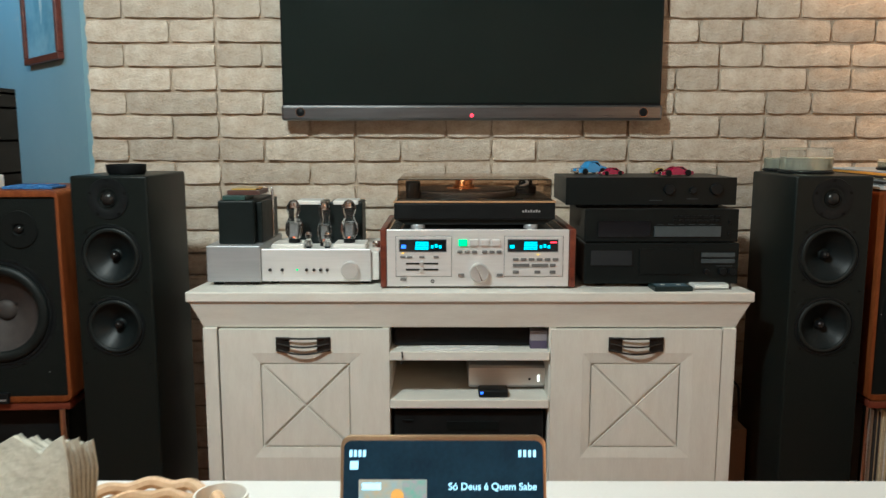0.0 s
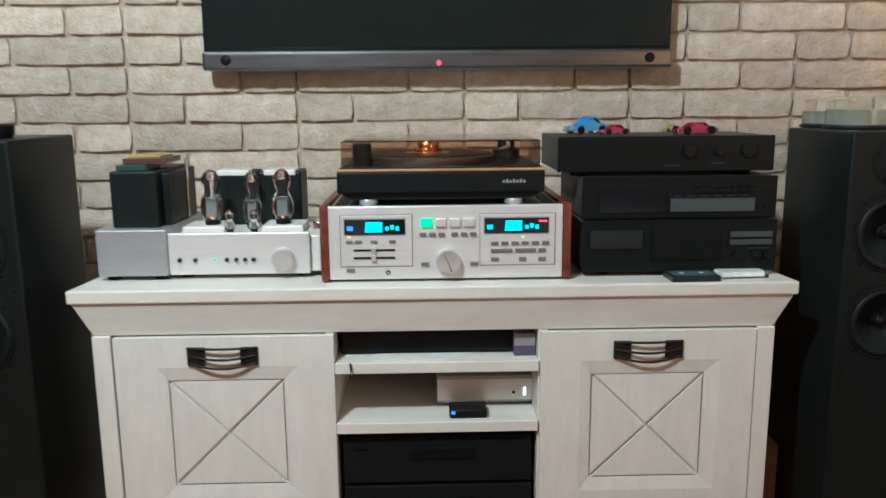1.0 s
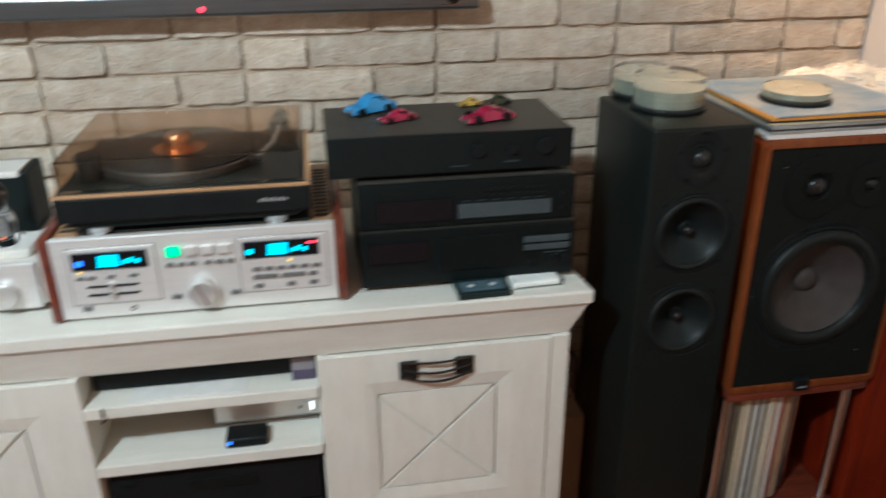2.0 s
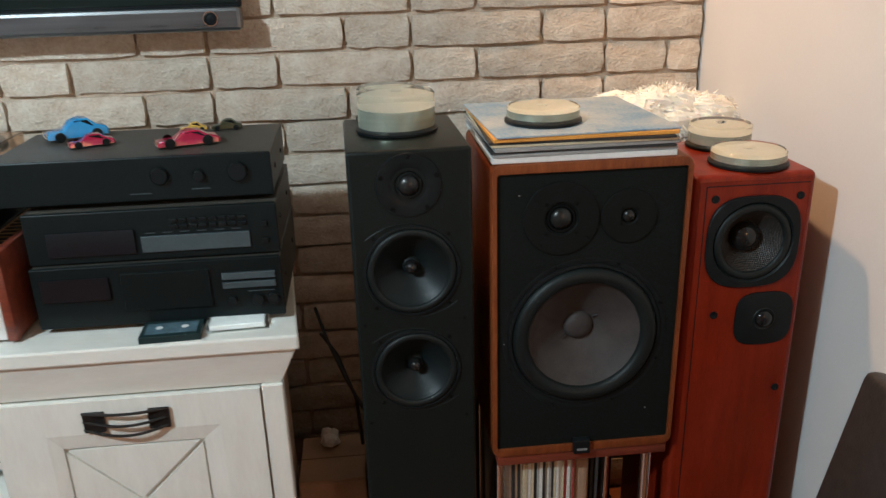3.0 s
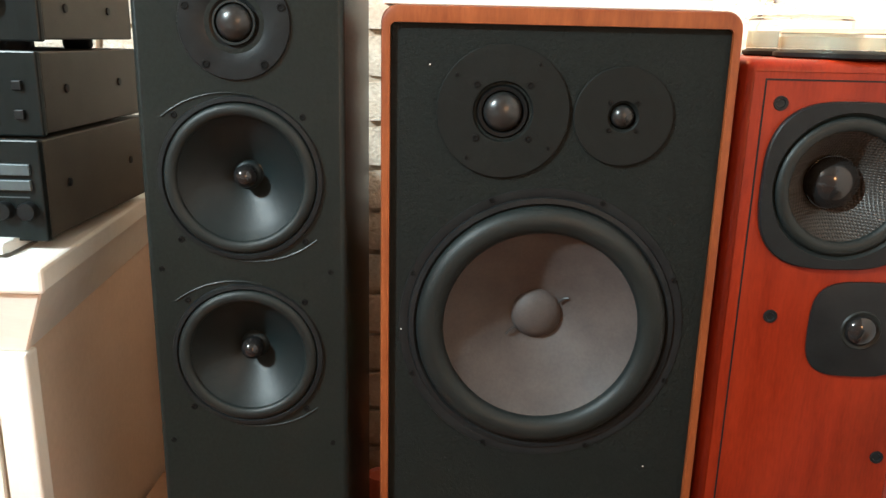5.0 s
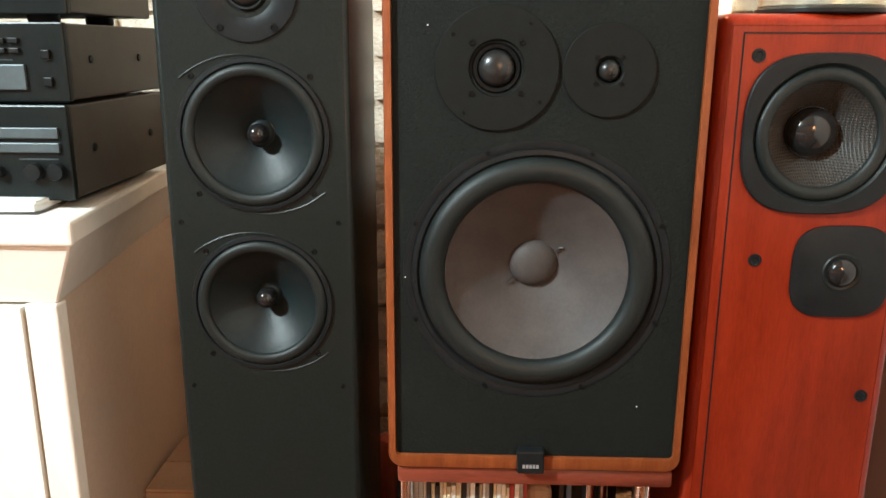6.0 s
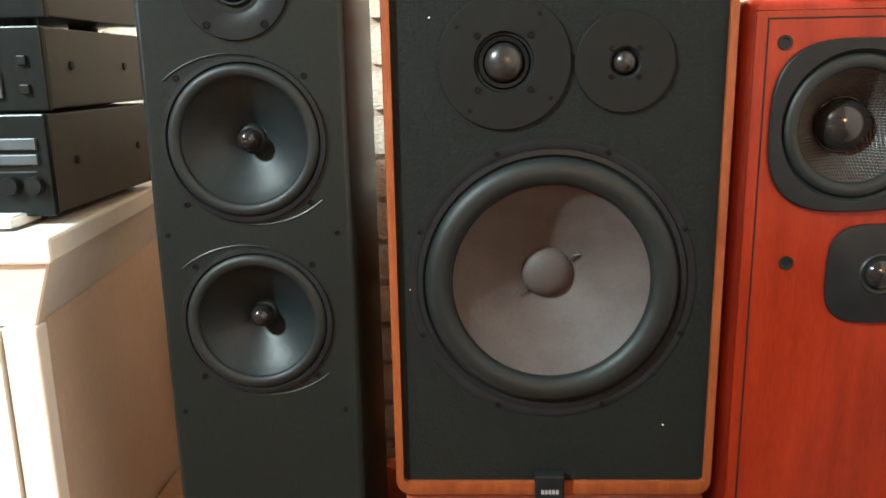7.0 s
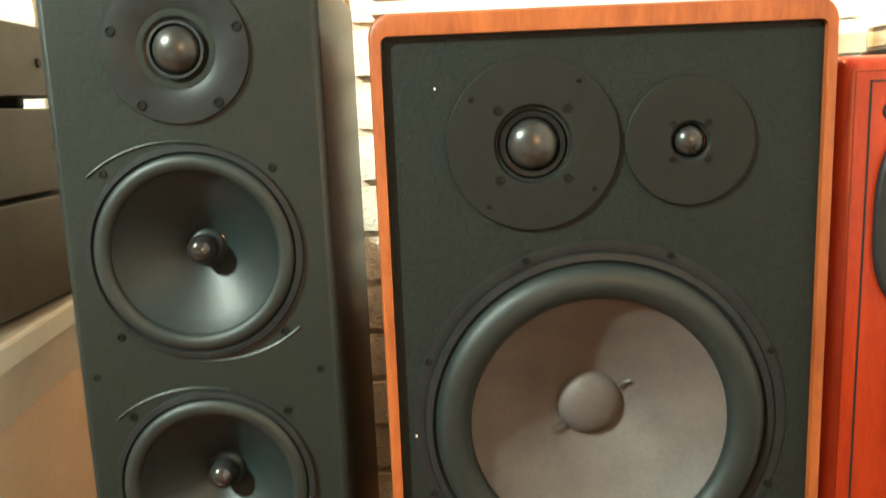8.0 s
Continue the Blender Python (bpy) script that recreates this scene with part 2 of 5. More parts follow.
def box(x0, x1, y0, y1, z0, z1, r=0.0, seg=2, bm=None):
    """A box between two corners, with edges rounded by r."""
    b = bmesh.new()
    bmesh.ops.create_cube(b, size=1, matrix=Matrix.LocRotScale(((x0 + x1) / 2, (y0 + y1) / 2, (z0 + z1) / 2), None, (abs(x1 - x0), abs(y1 - y0), abs(z1 - z0))))
    if r:
        bmesh.ops.bevel(b, geom=b.edges[:], offset=r, segments=seg, profile=0.5, affect="EDGES")
    if bm is None:
        return b
    join(bm, b)
    return bm


def join(bm, other, m=None):
    me = bpy.data.meshes.new("tmp")
    if m is not None:
        other.transform(m)
    other.to_mesh(me)
    other.free()
    bm.from_mesh(me)
    bpy.data.meshes.remove(me)
    return bm


def lathe(profile, cx=0.0, y=0.0, cz=0.0, seg=48):
    """A profile of (radius, distance to the front) turned round an axis that points to the front (-y)."""
    b = bmesh.new()
    rings = []
    for r, d in profile:
        if r < 1e-5:
            rings.append([b.verts.new((cx, y - d, cz))])
        else:
            rings.append([b.verts.new((cx + r * math.cos(2 * math.pi * i / seg), y - d, cz + r * math.sin(2 * math.pi * i / seg))) for i in range(seg)])
    for p, q in zip(rings, rings[1:]):
        for i in range(seg):
            j = (i + 1) % seg
            if len(p) == 1:
                b.faces.new((p[0], q[i], q[j]))
            elif len(q) == 1:
                b.faces.new((p[i], p[j], q[0]))
            else:
                b.faces.new((p[i], p[j], q[j], q[i]))
    return b


def upright(profile, cx=0.0, cy=0.0, z=0.0, seg=40):
    """The same, round an axis that points up."""
    b = lathe(profile, seg=seg)
    b.transform(Matrix.Translation((cx, cy, z)) @ Matrix.Rotation(radians(-90), 4, "X"))
    return b


def dome(r, h, n=6):
    return [(r * math.cos(a), h * math.sin(a)) for a in [i * math.pi / 2 / n for i in range(n)]] + [(0, h)]


def ring(r0, r1, h, n=8):
    """The half-round roll from r0 in to r1."""
    return [((r0 + r1) / 2 + (r0 - r1) / 2 * math.cos(math.pi * i / n), h * math.sin(math.pi * i / n)) for i in range(n + 1)]


def tube(points, r, seg=8):
    """A round bar along points."""
    b = bmesh.new()
    pts = [Vector(p) for p in points]
    rings = []
    for i, p in enumerate(pts):
        d = (pts[min(i + 1, len(pts) - 1)] - pts[max(i - 1, 0)]).normalized()
        u = d.orthogonal().normalized() if abs(d.z) > 0.95 else d.cross(Vector((0, 0, 1))).normalized()
        v = d.cross(u)
        rings.append([b.verts.new(p + r * (u * math.cos(2 * math.pi * k / seg) + v * math.sin(2 * math.pi * k / seg))) for k in range(seg)])
    for p, q in zip(rings, rings[1:]):
        for k in range(seg):
            b.faces.new((p[k], p[(k + 1) % seg], q[(k + 1) % seg], q[k]))
    b.faces.new(rings[0])
    b.faces.new(rings[-1])
    return b


def slab(outline, y0, y1, r=0.0):
    """An outline of (x, z) corners drawn out from y0 to y1."""
    b = bmesh.new()
    f = b.faces.new([b.verts.new((x, y0, z)) for x, z in outline])
    g = bmesh.ops.extrude_face_region(b, geom=[f])
    bmesh.ops.translate(b, verts=[v for v in g["geom"] if isinstance(v, bmesh.types.BMVert)], vec=(0, y1 - y0, 0))
    if r:
        bmesh.ops.bevel(b, geom=[e for e in b.edges if abs(e.verts[0].co.y - e.verts[1].co.y) < 1e-6], offset=r, segments=2, profile=0.5, affect="EDGES")
    return b


def superellipse(cx, cz, a, c, p=4.0, n=48):
    out = []
    for i in range(n):
        t = 2 * math.pi * i / n
        co, si = math.cos(t), math.sin(t)
        out.append((cx + a * math.copysign(abs(co) ** (2 / p), co), cz + c * math.copysign(abs(si) ** (2 / p), si)))
    return out


def rounded(x0, x1, z0, z1, r):
    return [(cx + r * math.cos(radians(a + 15 * i)), cz + r * math.sin(radians(a + 15 * i))) for cx, cz, a in ((x1 - r, z1 - r, 0), (x0 + r, z1 - r, 90), (x0 + r, z0 + r, 180), (x1 - r, z0 + r, 270)) for i in range(7)]


def open_box(*a, **k):
    """A rounded box without its large front face, to be closed by a pierced plate."""
    b = box(*a, **k)
    f = max((f for f in b.faces if f.normal.y < -0.99), key=lambda f: f.calc_area())
    bmesh.ops.delete(b, geom=[f], context="FACES")
    return b


def pierced(cells, y):
    """A plate at y made of rectangles (x0, x1, z0, z1, hole); a hole is (x, z, radius) or None."""
    b = bmesh.new()
    for x0, x1, z0, z1, hole in cells:
        if not hole:
            b.faces.new([b.verts.new(p) for p in ((x0, y, z0), (x1, y, z0), (x1, y, z1), (x0, y, z1))])
            continue
        hx, hz, r = hole
        angles = sorted([2 * math.pi * i / 64 - math.pi for i in range(64)] + [math.atan2(z - hz, x - hx) for x in (x0, x1) for z in (z0, z1)])
        inner, outer = [], []
        for a in angles:
            c, d = math.cos(a), math.sin(a)
            k = min(((x1 if c > 0 else x0) - hx) / c if abs(c) > 1e-9 else 9, ((z1 if d > 0 else z0) - hz) / d if abs(d) > 1e-9 else 9)
            inner.append(b.verts.new((hx + r * c, y, hz + r * d)))
            outer.append(b.verts.new((hx + k * c, y, hz + k * d)))
        n = len(angles)
        for i in range(n):
            j = (i + 1) % n
            b.faces.new((inner[i], inner[j], outer[j], outer[i]))
    bmesh.ops.remove_doubles(b, verts=b.verts[:], dist=1e-5)
    return b


def screw(parent, x, y, z, r=0.0035):
    return part("screw", lathe([(r, 0), (r * 0.95, 0.0006), (r * 0.6, 0.0008), (r * 0.5, 0.0001), (0, 0.0001)], x, y, z, 12), SCREWM, parent, smooth=True)


# ---------------------------------------------------------------- the room
WALL_Y = 2.665
LEFT_END, RIGHT_END = -1.105, 1.805
CEILING = 2.75


def setting(name, bm, material, label, category):
    return tagged(part(name, bm, material), label, category, kind="structure")


setting("floor", box(-3.4, 3.2, -2.7, 5.2, -0.12, 0.0), FLOORM, "brown wooden floor of the living room", "floor")
setting("ceiling", box(-3.4, 3.2, -2.7, 5.2, CEILING, CEILING + 0.12), CEIL, "unseen ceiling coloured to dim and warm the bounce light", "ceiling")
wall_north = setting("wall_north", box(LEFT_END, RIGHT_END, WALL_Y + 0.013, WALL_Y + 0.16, 0, CEILING), MORTAR, "wall clad in whitewashed brick with recessed mortar joints", "wall")
plain = slab([(0, 0), (5.3, 0), (5.3, CEILING), (0, CEILING)], 0, 0.12)
plain.transform(Matrix.Translation((RIGHT_END + 0.002, WALL_Y + 0.02, 0)) @ Matrix.Rotation(radians(-83), 4, "Z"))
setting("wall_plain", plain, PLASTER, "plain white painted side wall beside the brick", "wall")
# unseen walls, added to close the room and tint its bounce light
setting("wall_south", box(-3.4, 3.2, -2.7, -2.5, 0, CEILING), SHADE, "unseen rear wall coloured to warm the bounce light", "wall")
setting("wall_west", box(-3.4, -3.2, -2.5, 5.2, 0, CEILING), SHADE, "unseen side wall coloured to warm the bounce light", "wall")
oblique = slab([(0, 0), (3.4, 0), (3.4, CEILING), (0, CEILING)], 0, 0.12)
oblique.transform(Matrix.Translation((LEFT_END + 0.04, WALL_Y + 0.165, 0)) @ Matrix.Rotation(radians(180 - 48), 4, "Z"))
setting("wall_blue", oblique, BLUEWALL, "blue painted wall that runs back from the brick wall", "wall")

# ---------------------------------------------------------------- television
tv = thing("television", pose(0.152, 2.604, 1.315), "large black flat television on the brick wall above a grey bar", "television")
part("screen", box(-0.604, 0.604, 0.003, 0.012, 0.055, 0.735, 0.002), SCREEN, tv)
part("housing", box(-0.61, 0.61, 0.006, 0.03, 0.045, 0.745, 0.006), BLACKP, tv)
part("bracket", box(-0.2, 0.2, 0.03, 0.064, 0.2, 0.5, 0.003), BLACKM, tv)
bar = part("lower_bar", box(-0.61, 0.61, -0.017, 0.028, 0.0, 0.049, 0.008), GUNMETAL, tv, "grey brushed metal lower bar")
for sx in (-0.548, 0.548):
    part("bar_speaker", lathe([(0.0135, 0), (0.0135, 0.002), (0.011, 0.003), (0.010, 0.0), (0.005, 0.0005), (0, 0.002)], sx, -0.017, 0.026, 24), BLACKP, bar, smooth=True)
    part("speaker_rim", lathe([(0.0155, 0), (0.0155, 0.0016), (0.0132, 0.0016), (0.0132, 0)], sx, -0.017, 0.026, 24), CHROME, bar, smooth=True)
part("standby_lamp", lathe(dome(0.006, 0.003), 0.0, -0.017, 0.016, 16), REDL, bar, "glowing red standby lamp")

# ---------------------------------------------------------------- sideboard
TOP = 0.866
side = thing("sideboard", pose(0.131, 2.045, 0), "cream limewashed farmhouse sideboard with crossed door panels", "sideboard")


def narrowed(bm, lean=0.10):
    """The body draws in a little towards the wall."""
    for v in bm.verts:
        v.co.x -= math.copysign(lean * max(0.0, v.co.y), v.co.x)
    return bm


part("top_board", narrowed(box(-0.742, 0.742, -0.006, 0.52, 0.838, TOP, 0.004)), CREAMH, side)


def cornice():
    b = bmesh.new()
    lo, hi = 0.766, 0.838
    a, c = 0.706, 0.736
    v = [b.verts.new(p) for p in ((-a, 0.018, lo), (a, 0.018, lo), (a, 0.51, lo), (-a, 0.51, lo), (-c, 0.0, hi), (c, 0.0, hi), (c, 0.51, hi), (-c, 0.51, hi))]
    for f in ((0, 1, 5, 4), (1, 2, 6, 5), (2, 3, 7, 6), (3, 0, 4, 7), (0, 3, 2, 1), (4, 5, 6, 7)):
        b.faces.new([v[i] for i in f])
    bmesh.ops.bevel(b, geom=b.edges[:], offset=0.002, segments=1, affect="EDGES")
    return b


part("cornice", narrowed(cornice()), CREAMH, side)
for sx in (-1, 1):
    # side panels carry their warm shade in the colour
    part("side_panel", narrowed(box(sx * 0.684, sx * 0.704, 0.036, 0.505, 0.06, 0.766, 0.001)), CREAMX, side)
    part("stile", box(sx * 0.668, sx * 0.706, 0.012, 0.036, 0.06, 0.766, 0.003), CREAM, side)
    part("divider", box(sx * 0.212, sx * 0.230, 0.02, 0.50, 0.06, 0.766, 0.001), CREAM, side)
part("back_board", box(-0.632, 0.632, 0.497, 0.505, 0.06, 0.766), HARDB, side)
part("bottom_board", narrowed(box(-0.680, 0.680, 0.03, 0.495, 0.06, 0.085, 0.001)), CREAM, side)
part("plinth", box(-0.704, 0.704, 0.03, 0.05, 0.0, 0.058, 0.002), CREAM, side)
part("shelf", box(-0.212, 0.212, 0.008, 0.497, 0.678, 0.702, 0.002), CREAMH, side)
part("shelf", box(-0.212, 0.212, 0.008, 0.497, 0.546, 0.570, 0.002), CREAMH, side)
part("shelf", box(-0.212, 0.212, 0.02, 0.497, 0.28, 0.304, 0.002), CREAMH, side)


def door_leaf():
    """A framed leaf with a sunk square panel crossed by two ribs; x from 0 to 0.446."""
    b = bmesh.new()
    w, z0, z1 = 0.4495, 0.095, 0.7625
    px0, px1, pz0, pz1 = 0.084, 0.377, 0.408, 0.699
    qx0, qx1, qz0, qz1 = 0.106, 0.345, 0.436, 0.670
    def rect(x0, x1, zz0, zz1, y):
        return [b.verts.new(p) for p in ((x0, y, zz0), (x1, y, zz0), (x1, y, zz1), (x0, y, zz1))]
    o, m, i = rect(0, w, z0, z1, 0.008), rect(px0, px1, pz0, pz1, 0.008), rect(qx0, qx1, qz0, qz1, 0.0125)
    sunk = rect(qx0, qx1, qz0, qz1, 0.019)
    back = rect(0, w, z0, z1, 0.030)
    for p, q in ((o, m), (m, i), (i, sunk), (back, o)):
        for k in range(4):
            j = (k + 1) % 4
            b.faces.new((p[k], p[j], q[j], q[k]))
    b.faces.new(sunk)
    b.faces.new(back[::-1])
    return b, (qx0, qx1, qz0, qz1)


def door(x, hand):
    b, (x0, x1, z0, z1) = door_leaf()
    leaf = part("door", b, CREAM, side)
    leaf.location = (x, 0, 0)
    # the sunk field: four plain triangles stand a little proud, so that grooves cross between them
    mid, g = Vector(((x0 + x1) / 2, (z0 + z1) / 2)), 0.0034
    corners = [Vector(p) for p in ((x0, z0), (x1, z0), (x1, z1), (x0, z1))]
    for k in range(4):
        pts = [corners[k], corners[(k + 1) % 4], mid]
        sides = [(pts[i] - pts[(i + 1) % 3]).length for i in (1, 2, 0)]
        centre = sum((p * w for p, w in zip(pts, sides)), Vector((0, 0))) / sum(sides)
        area = abs((pts[1] - pts[0]).cross(pts[2] - pts[0])) / 2
        shrink = 1 - g / (2 * area / sum(sides))
        part("panel_field", slab([tuple(centre + (p - centre) * shrink) for p in pts], 0.0189, 0.0126, 0.0008), CREAM, leaf)
    hx, hz = 0.223, 0.722
    handle = part("handle", box(hx - 0.072, hx - 0.036, 0.001, 0.009, hz - 0.018, hz + 0.020, 0.002), IRON, leaf, "dark iron bow handle")
    part("handle_plate", box(hx + 0.036, hx + 0.072, 0.001, 0.009, hz - 0.018, hz + 0.020, 0.002), IRON, leaf)
    for k, (dz, sag) in enumerate(((0.019, 0.0), (0.004, 0.008), (-0.012, 0.011))):
        pts = [(hx - 0.072 + 0.144 * t / 12, 0.004 - 0.011 * math.sin(math.pi * t / 12), hz + dz - sag * math.sin(math.pi * t / 12)) for t in range(13)]
        part("handle_bar", tube(pts, 0.0026, 8), IRON, leaf, smooth=True)
    return leaf


door(-0.662, 1)
door(0.216, -1)

# ---------------------------------------------------------------- loudspeakers


def driver(parent, x, y, z, r, cone_mat, cap_mat, cap_r, depth, roll, lip=0.0, label="", cap_h=None):
    """A round driver on a baffle at y: flange, rubber roll, cone and dust cap."""
    d = part("driver", lathe([(r + 0.004, 0), (r + 0.003, 0.003), (r * 0.985, 0.0036), (r * 0.965, 0.001 + lip)], x, y, z, 64), BLACKP, parent, label, smooth=True)
    rr = r * 0.965
    part("surround", lathe([(rr, 0.001 + lip)] + [(a, 0.0005 + h) for a, h in ring(rr, rr - roll, roll * 0.42, 10)], x, y, z, 64), RUBBER, d, smooth=True)
    ci = rr - roll
    n = 10
    prof = [(ci + (cap_r * 0.9 - ci) * i / n, 0.0005 - depth * (i / n) ** 0.85) for i in range(n + 1)]
    part("cone", lathe(prof, x, y, z, 64), cone_mat, d, smooth=True)
    ch = cap_h if cap_h else cap_r * 0.55
    part("dust_cap", lathe([(a, -depth + h) for a, h in dome(cap_r, ch, 8)], x, y, z, 48), cap_mat, d, smooth=True)
    return d


def phase_plug(parent, x, y, z, r, depth):
    part("phase_plug", lathe([(r * 1.5, -depth), (r, -depth + 0.002), (r, -depth + 0.014)] + [(a, -depth + 0.014 + h) for a, h in dome(r, r, 6)], x, y, z, 32), DOMEB, parent, smooth=True)


def tower():
    """Black floorstanding loudspeaker with two coned drivers and a dome tweeter."""
    t = thing("tower_loudspeaker", pose(1.073, 2.066, 0, 0, 0, 1.5), "tall black ash floorstanding loudspeaker with bare round drivers", "loudspeaker", "black tower pair")
    w = 0.1015
    part("cabinet", open_box(-w, w, 0.0, 0.275, 0.03, 1.166, 0.006, 3), VINYL, t, smooth=True)
    e = w - 0.0058
    part("baffle", pierced([(-e, e, 0.0358, 0.66, None), (-e, e, 0.66, 0.8635, (-0.003, 0.7685, 0.0725)), (-e, e, 0.8635, 1.046, (-0.003, 0.9565, 0.076)),
                            (-e, e, 1.046, 1.1602, (-0.003, 1.107, 0.024))], 0.0), VINYL, t)
    part("plinth", box(-w - 0.012, w + 0.012, -0.01, 0.285, 0.0, 0.028, 0.004), BLACKP, t)
    for z, r in ((0.9565, 0.0785), (0.7685, 0.0755)):
        # the basket: a round flange with two raised lips above and below
        d = driver(t, -0.003, 0, z, r, CONEB, CONEB, 0.016, 0.034, 0.013)
        phase_plug(d, -0.003, 0, z, 0.0115, 0.033)
        for a0, a1 in ((78, 141), (-102, -39)):
            pts = []
            for i in range(13):
                a = radians(a0 + (a1 - a0) * i / 12)
                pts.append((-0.003 + (r + 0.005 + 0.013 * (i / 12) ** 1.6) * math.cos(a), -0.0002, z + (r + 0.005 + 0.013 * (i / 12) ** 1.6) * math.sin(a)))
            part("lip", tube(pts, 0.0011, 6), VINYL, d, smooth=True)
        for sx in (-1, 1):
            for sz in (-1, 1):
                screw(t, -0.003 + sx * r * 0.80, 0, z + sz * r * 0.80)
    for sx in (-0.088, 0.085):
        for z in (0.862, 0.668):
            screw(t, sx, 0, z, 0.003)
    tw = part("tweeter", lathe([(0.054, 0), (0.053, 0.0025), (0.040, 0.003), (0.030, 0.0005), (0.021, -0.003)], -0.003, 0, 1.107, 48), BLACKP, t, smooth=True)
    part("tweeter_rim", lathe([(0.0212, -0.004), (0.0205, 0.002), (0.0185, 0.002), (0.018, -0.003)], -0.003, 0, 1.107, 40), RUBBER, tw, smooth=True)
    part("tweeter_dome", lathe([(a, -0.003 + h) for a, h in dome(0.0175, 0.013, 8)], -0.003, 0, 1.107, 40), DOMES, tw, smooth=True)
    for a in (18, 90, 162, 234, 306):
        screw(tw, -0.003 + 0.0475 * math.cos(radians(a)), -0.0028, 1.107 + 0.0475 * math.sin(radians(a)), 0.0042)
    return t


tower_right = tower()
tower_left = copy_thing(tower_right, pose(-0.802, 2.06, 0, 0, 0, -2))


def monitor():
    """Large wooden three-way box: baffle sunk in a rounded veneered frame."""
    t = thing("box_loudspeaker", pose(1.382, 2.08, 0.558), "large three-way loudspeaker in an orange walnut cabinet with black baffle", "loudspeaker", "walnut box pair")
    w, h, d = 0.174, 0.570, 0.315
    e = 0.0090
    # the cabinet: four boards round the baffle
    fr = bmesh.new()
    lo, li = rounded(-w, w, 0, h, 0.017), rounded(-w + e, w - e, 0.0165, h - 0.0165, 0.006)
    loops = []
    for yy, sh, pts in ((d, 0, lo), (0.004, 0, lo), (0.001, 0.0012, lo), (0.0, 0.003, lo), (0.0, 0, li), (0.04, 0, li)):
        loops.append([fr.verts.new((x - math.copysign(sh, x), yy, z - (sh if z > h / 2 else -sh))) for x, z in pts])
    for p, q in zip(loops, loops[1:]):
        for i in range(len(lo)):
            fr.faces.new((p[i], p[(i + 1) % len(lo)], q[(i + 1) % len(lo)], q[i]))
    part("cabinet", fr, TEAK, t, smooth=True)
    part("back_board", box(-w + e, w - e, d - 0.02, d - 0.004, 0.0165, h - 0.0165), BLACKP, t)
    y = 0.006
    zc = 0.244
    k = w - e - 0.0004
    part("baffle", pierced([(-k, k, 0.0168, 0.400, (-0.004, zc, 0.134)), (-k, 0.009, 0.400, h - 0.0168, (-0.053, 0.470, 0.0265)), (0.009, k, 0.400, h - 0.0168, (0.066, 0.468, 0.013))], y), CLOTH, t)
    wd = driver(t, -0.004, y, zc, 0.137, CONEG, CONEG, 0.0285, 0.047, 0.029, label="big woofer with grey paper cone")
    part("basket_ring", lathe([(0.1505, 0), (0.150, 0.0009), (0.143, 0.0011), (0.141, 0.0004)], -0.004, y, zc, 64), BLACKP, wd, smooth=True)
    for a in (32, 215):
        c, s = math.cos(radians(a)), math.sin(radians(a))
        part("lead_wire", tube([(-0.004 + 0.028 * c, y + 0.041, zc + 0.028 * s), (-0.004 + 0.034 * c, y + 0.038, zc + 0.034 * s + 0.002), (-0.004 + 0.040 * c, y + 0.0365, zc + 0.040 * s)], 0.0012, 6), CABLE, wd)
    for a in range(8):
        screw(wd, -0.004 + 0.1475 * math.cos(radians(22.5 + 45 * a)), y - 0.0015, zc + 0.1475 * math.sin(radians(22.5 + 45 * a)), 0.003)
    md = part("midrange", lathe([(0.066, 0), (0.066, 0.0028), (0.0652, 0.0035), (0.0648, 0.0035), (0.0312, 0.0035), (0.0308, 0.0035), (0.030, 0.0033), (0.0285, 0.0), (0.026, -0.003)], -0.053, y, 0.470, 56), PLATE, t, smooth=True)
    part("midrange_rim", lathe([(0.027, -0.003), (0.0245, 0.0015), (0.021, 0.001), (0.0195, -0.003)], -0.053, y, 0.470, 40), SCREWM, md, smooth=True)
    part("midrange_dome", lathe([(a, -0.003 + hh) for a, hh in dome(0.0195, 0.013, 8)], -0.053, y, 0.470, 40), DOMES, md, smooth=True)
    for a in (45, 135, 225, 315):
        screw(md, -0.053 + 0.037 * math.cos(radians(a)), y - 0.0035, 0.470 + 0.037 * math.sin(radians(a)), 0.0038)
        screw(md, -0.053 + 0.058 * math.cos(radians(a + 8)), y - 0.0035, 0.470 + 0.058 * math.sin(radians(a + 8)), 0.002)
    tw = part("tweeter", lathe([(0.049, 0), (0.049, 0.0028), (0.0482, 0.0035), (0.0478, 0.0035), (0.0162, 0.0035), (0.0158, 0.0035), (0.015, 0.003), (0.0125, -0.002)], 0.066, y, 0.468, 48), PLATE, t, smooth=True)
    part("tweeter_dome", lathe([(a, -0.002 + hh) for a, hh in dome(0.0115, 0.009, 8)], 0.066, y, 0.468, 32), DOMES, tw, smooth=True)
    for a in (45, 135, 225, 315):
        screw(tw, 0.066 + 0.019 * math.cos(radians(a)), y - 0.0035, 0.468 + 0.019 * math.sin(radians(a)), 0.003)
    for lx, lz in ((0.119, 0.083), (-0.152, 0.238), (-0.126, 0.514)):
        part("dust_speck", box(lx - 0.0008, lx + 0.0007, y - 0.0012, y - 0.0002, lz - 0.0006, lz + 0.0008), PAPERW, t)
    badge = part("badge", box(-0.020, 0.012, -0.009, 0.006, 0.0, 0.029, 0.002), BLACKP, t, "small black badge with a pale mark")
    for k in range(5):
        part("badge_mark", box(-0.0135 + k * 0.0040, -0.0105 + k * 0.0040, -0.0098, -0.0086, 0.008, 0.0125), SILVERD, badge)
    return t


monitor_right = monitor()
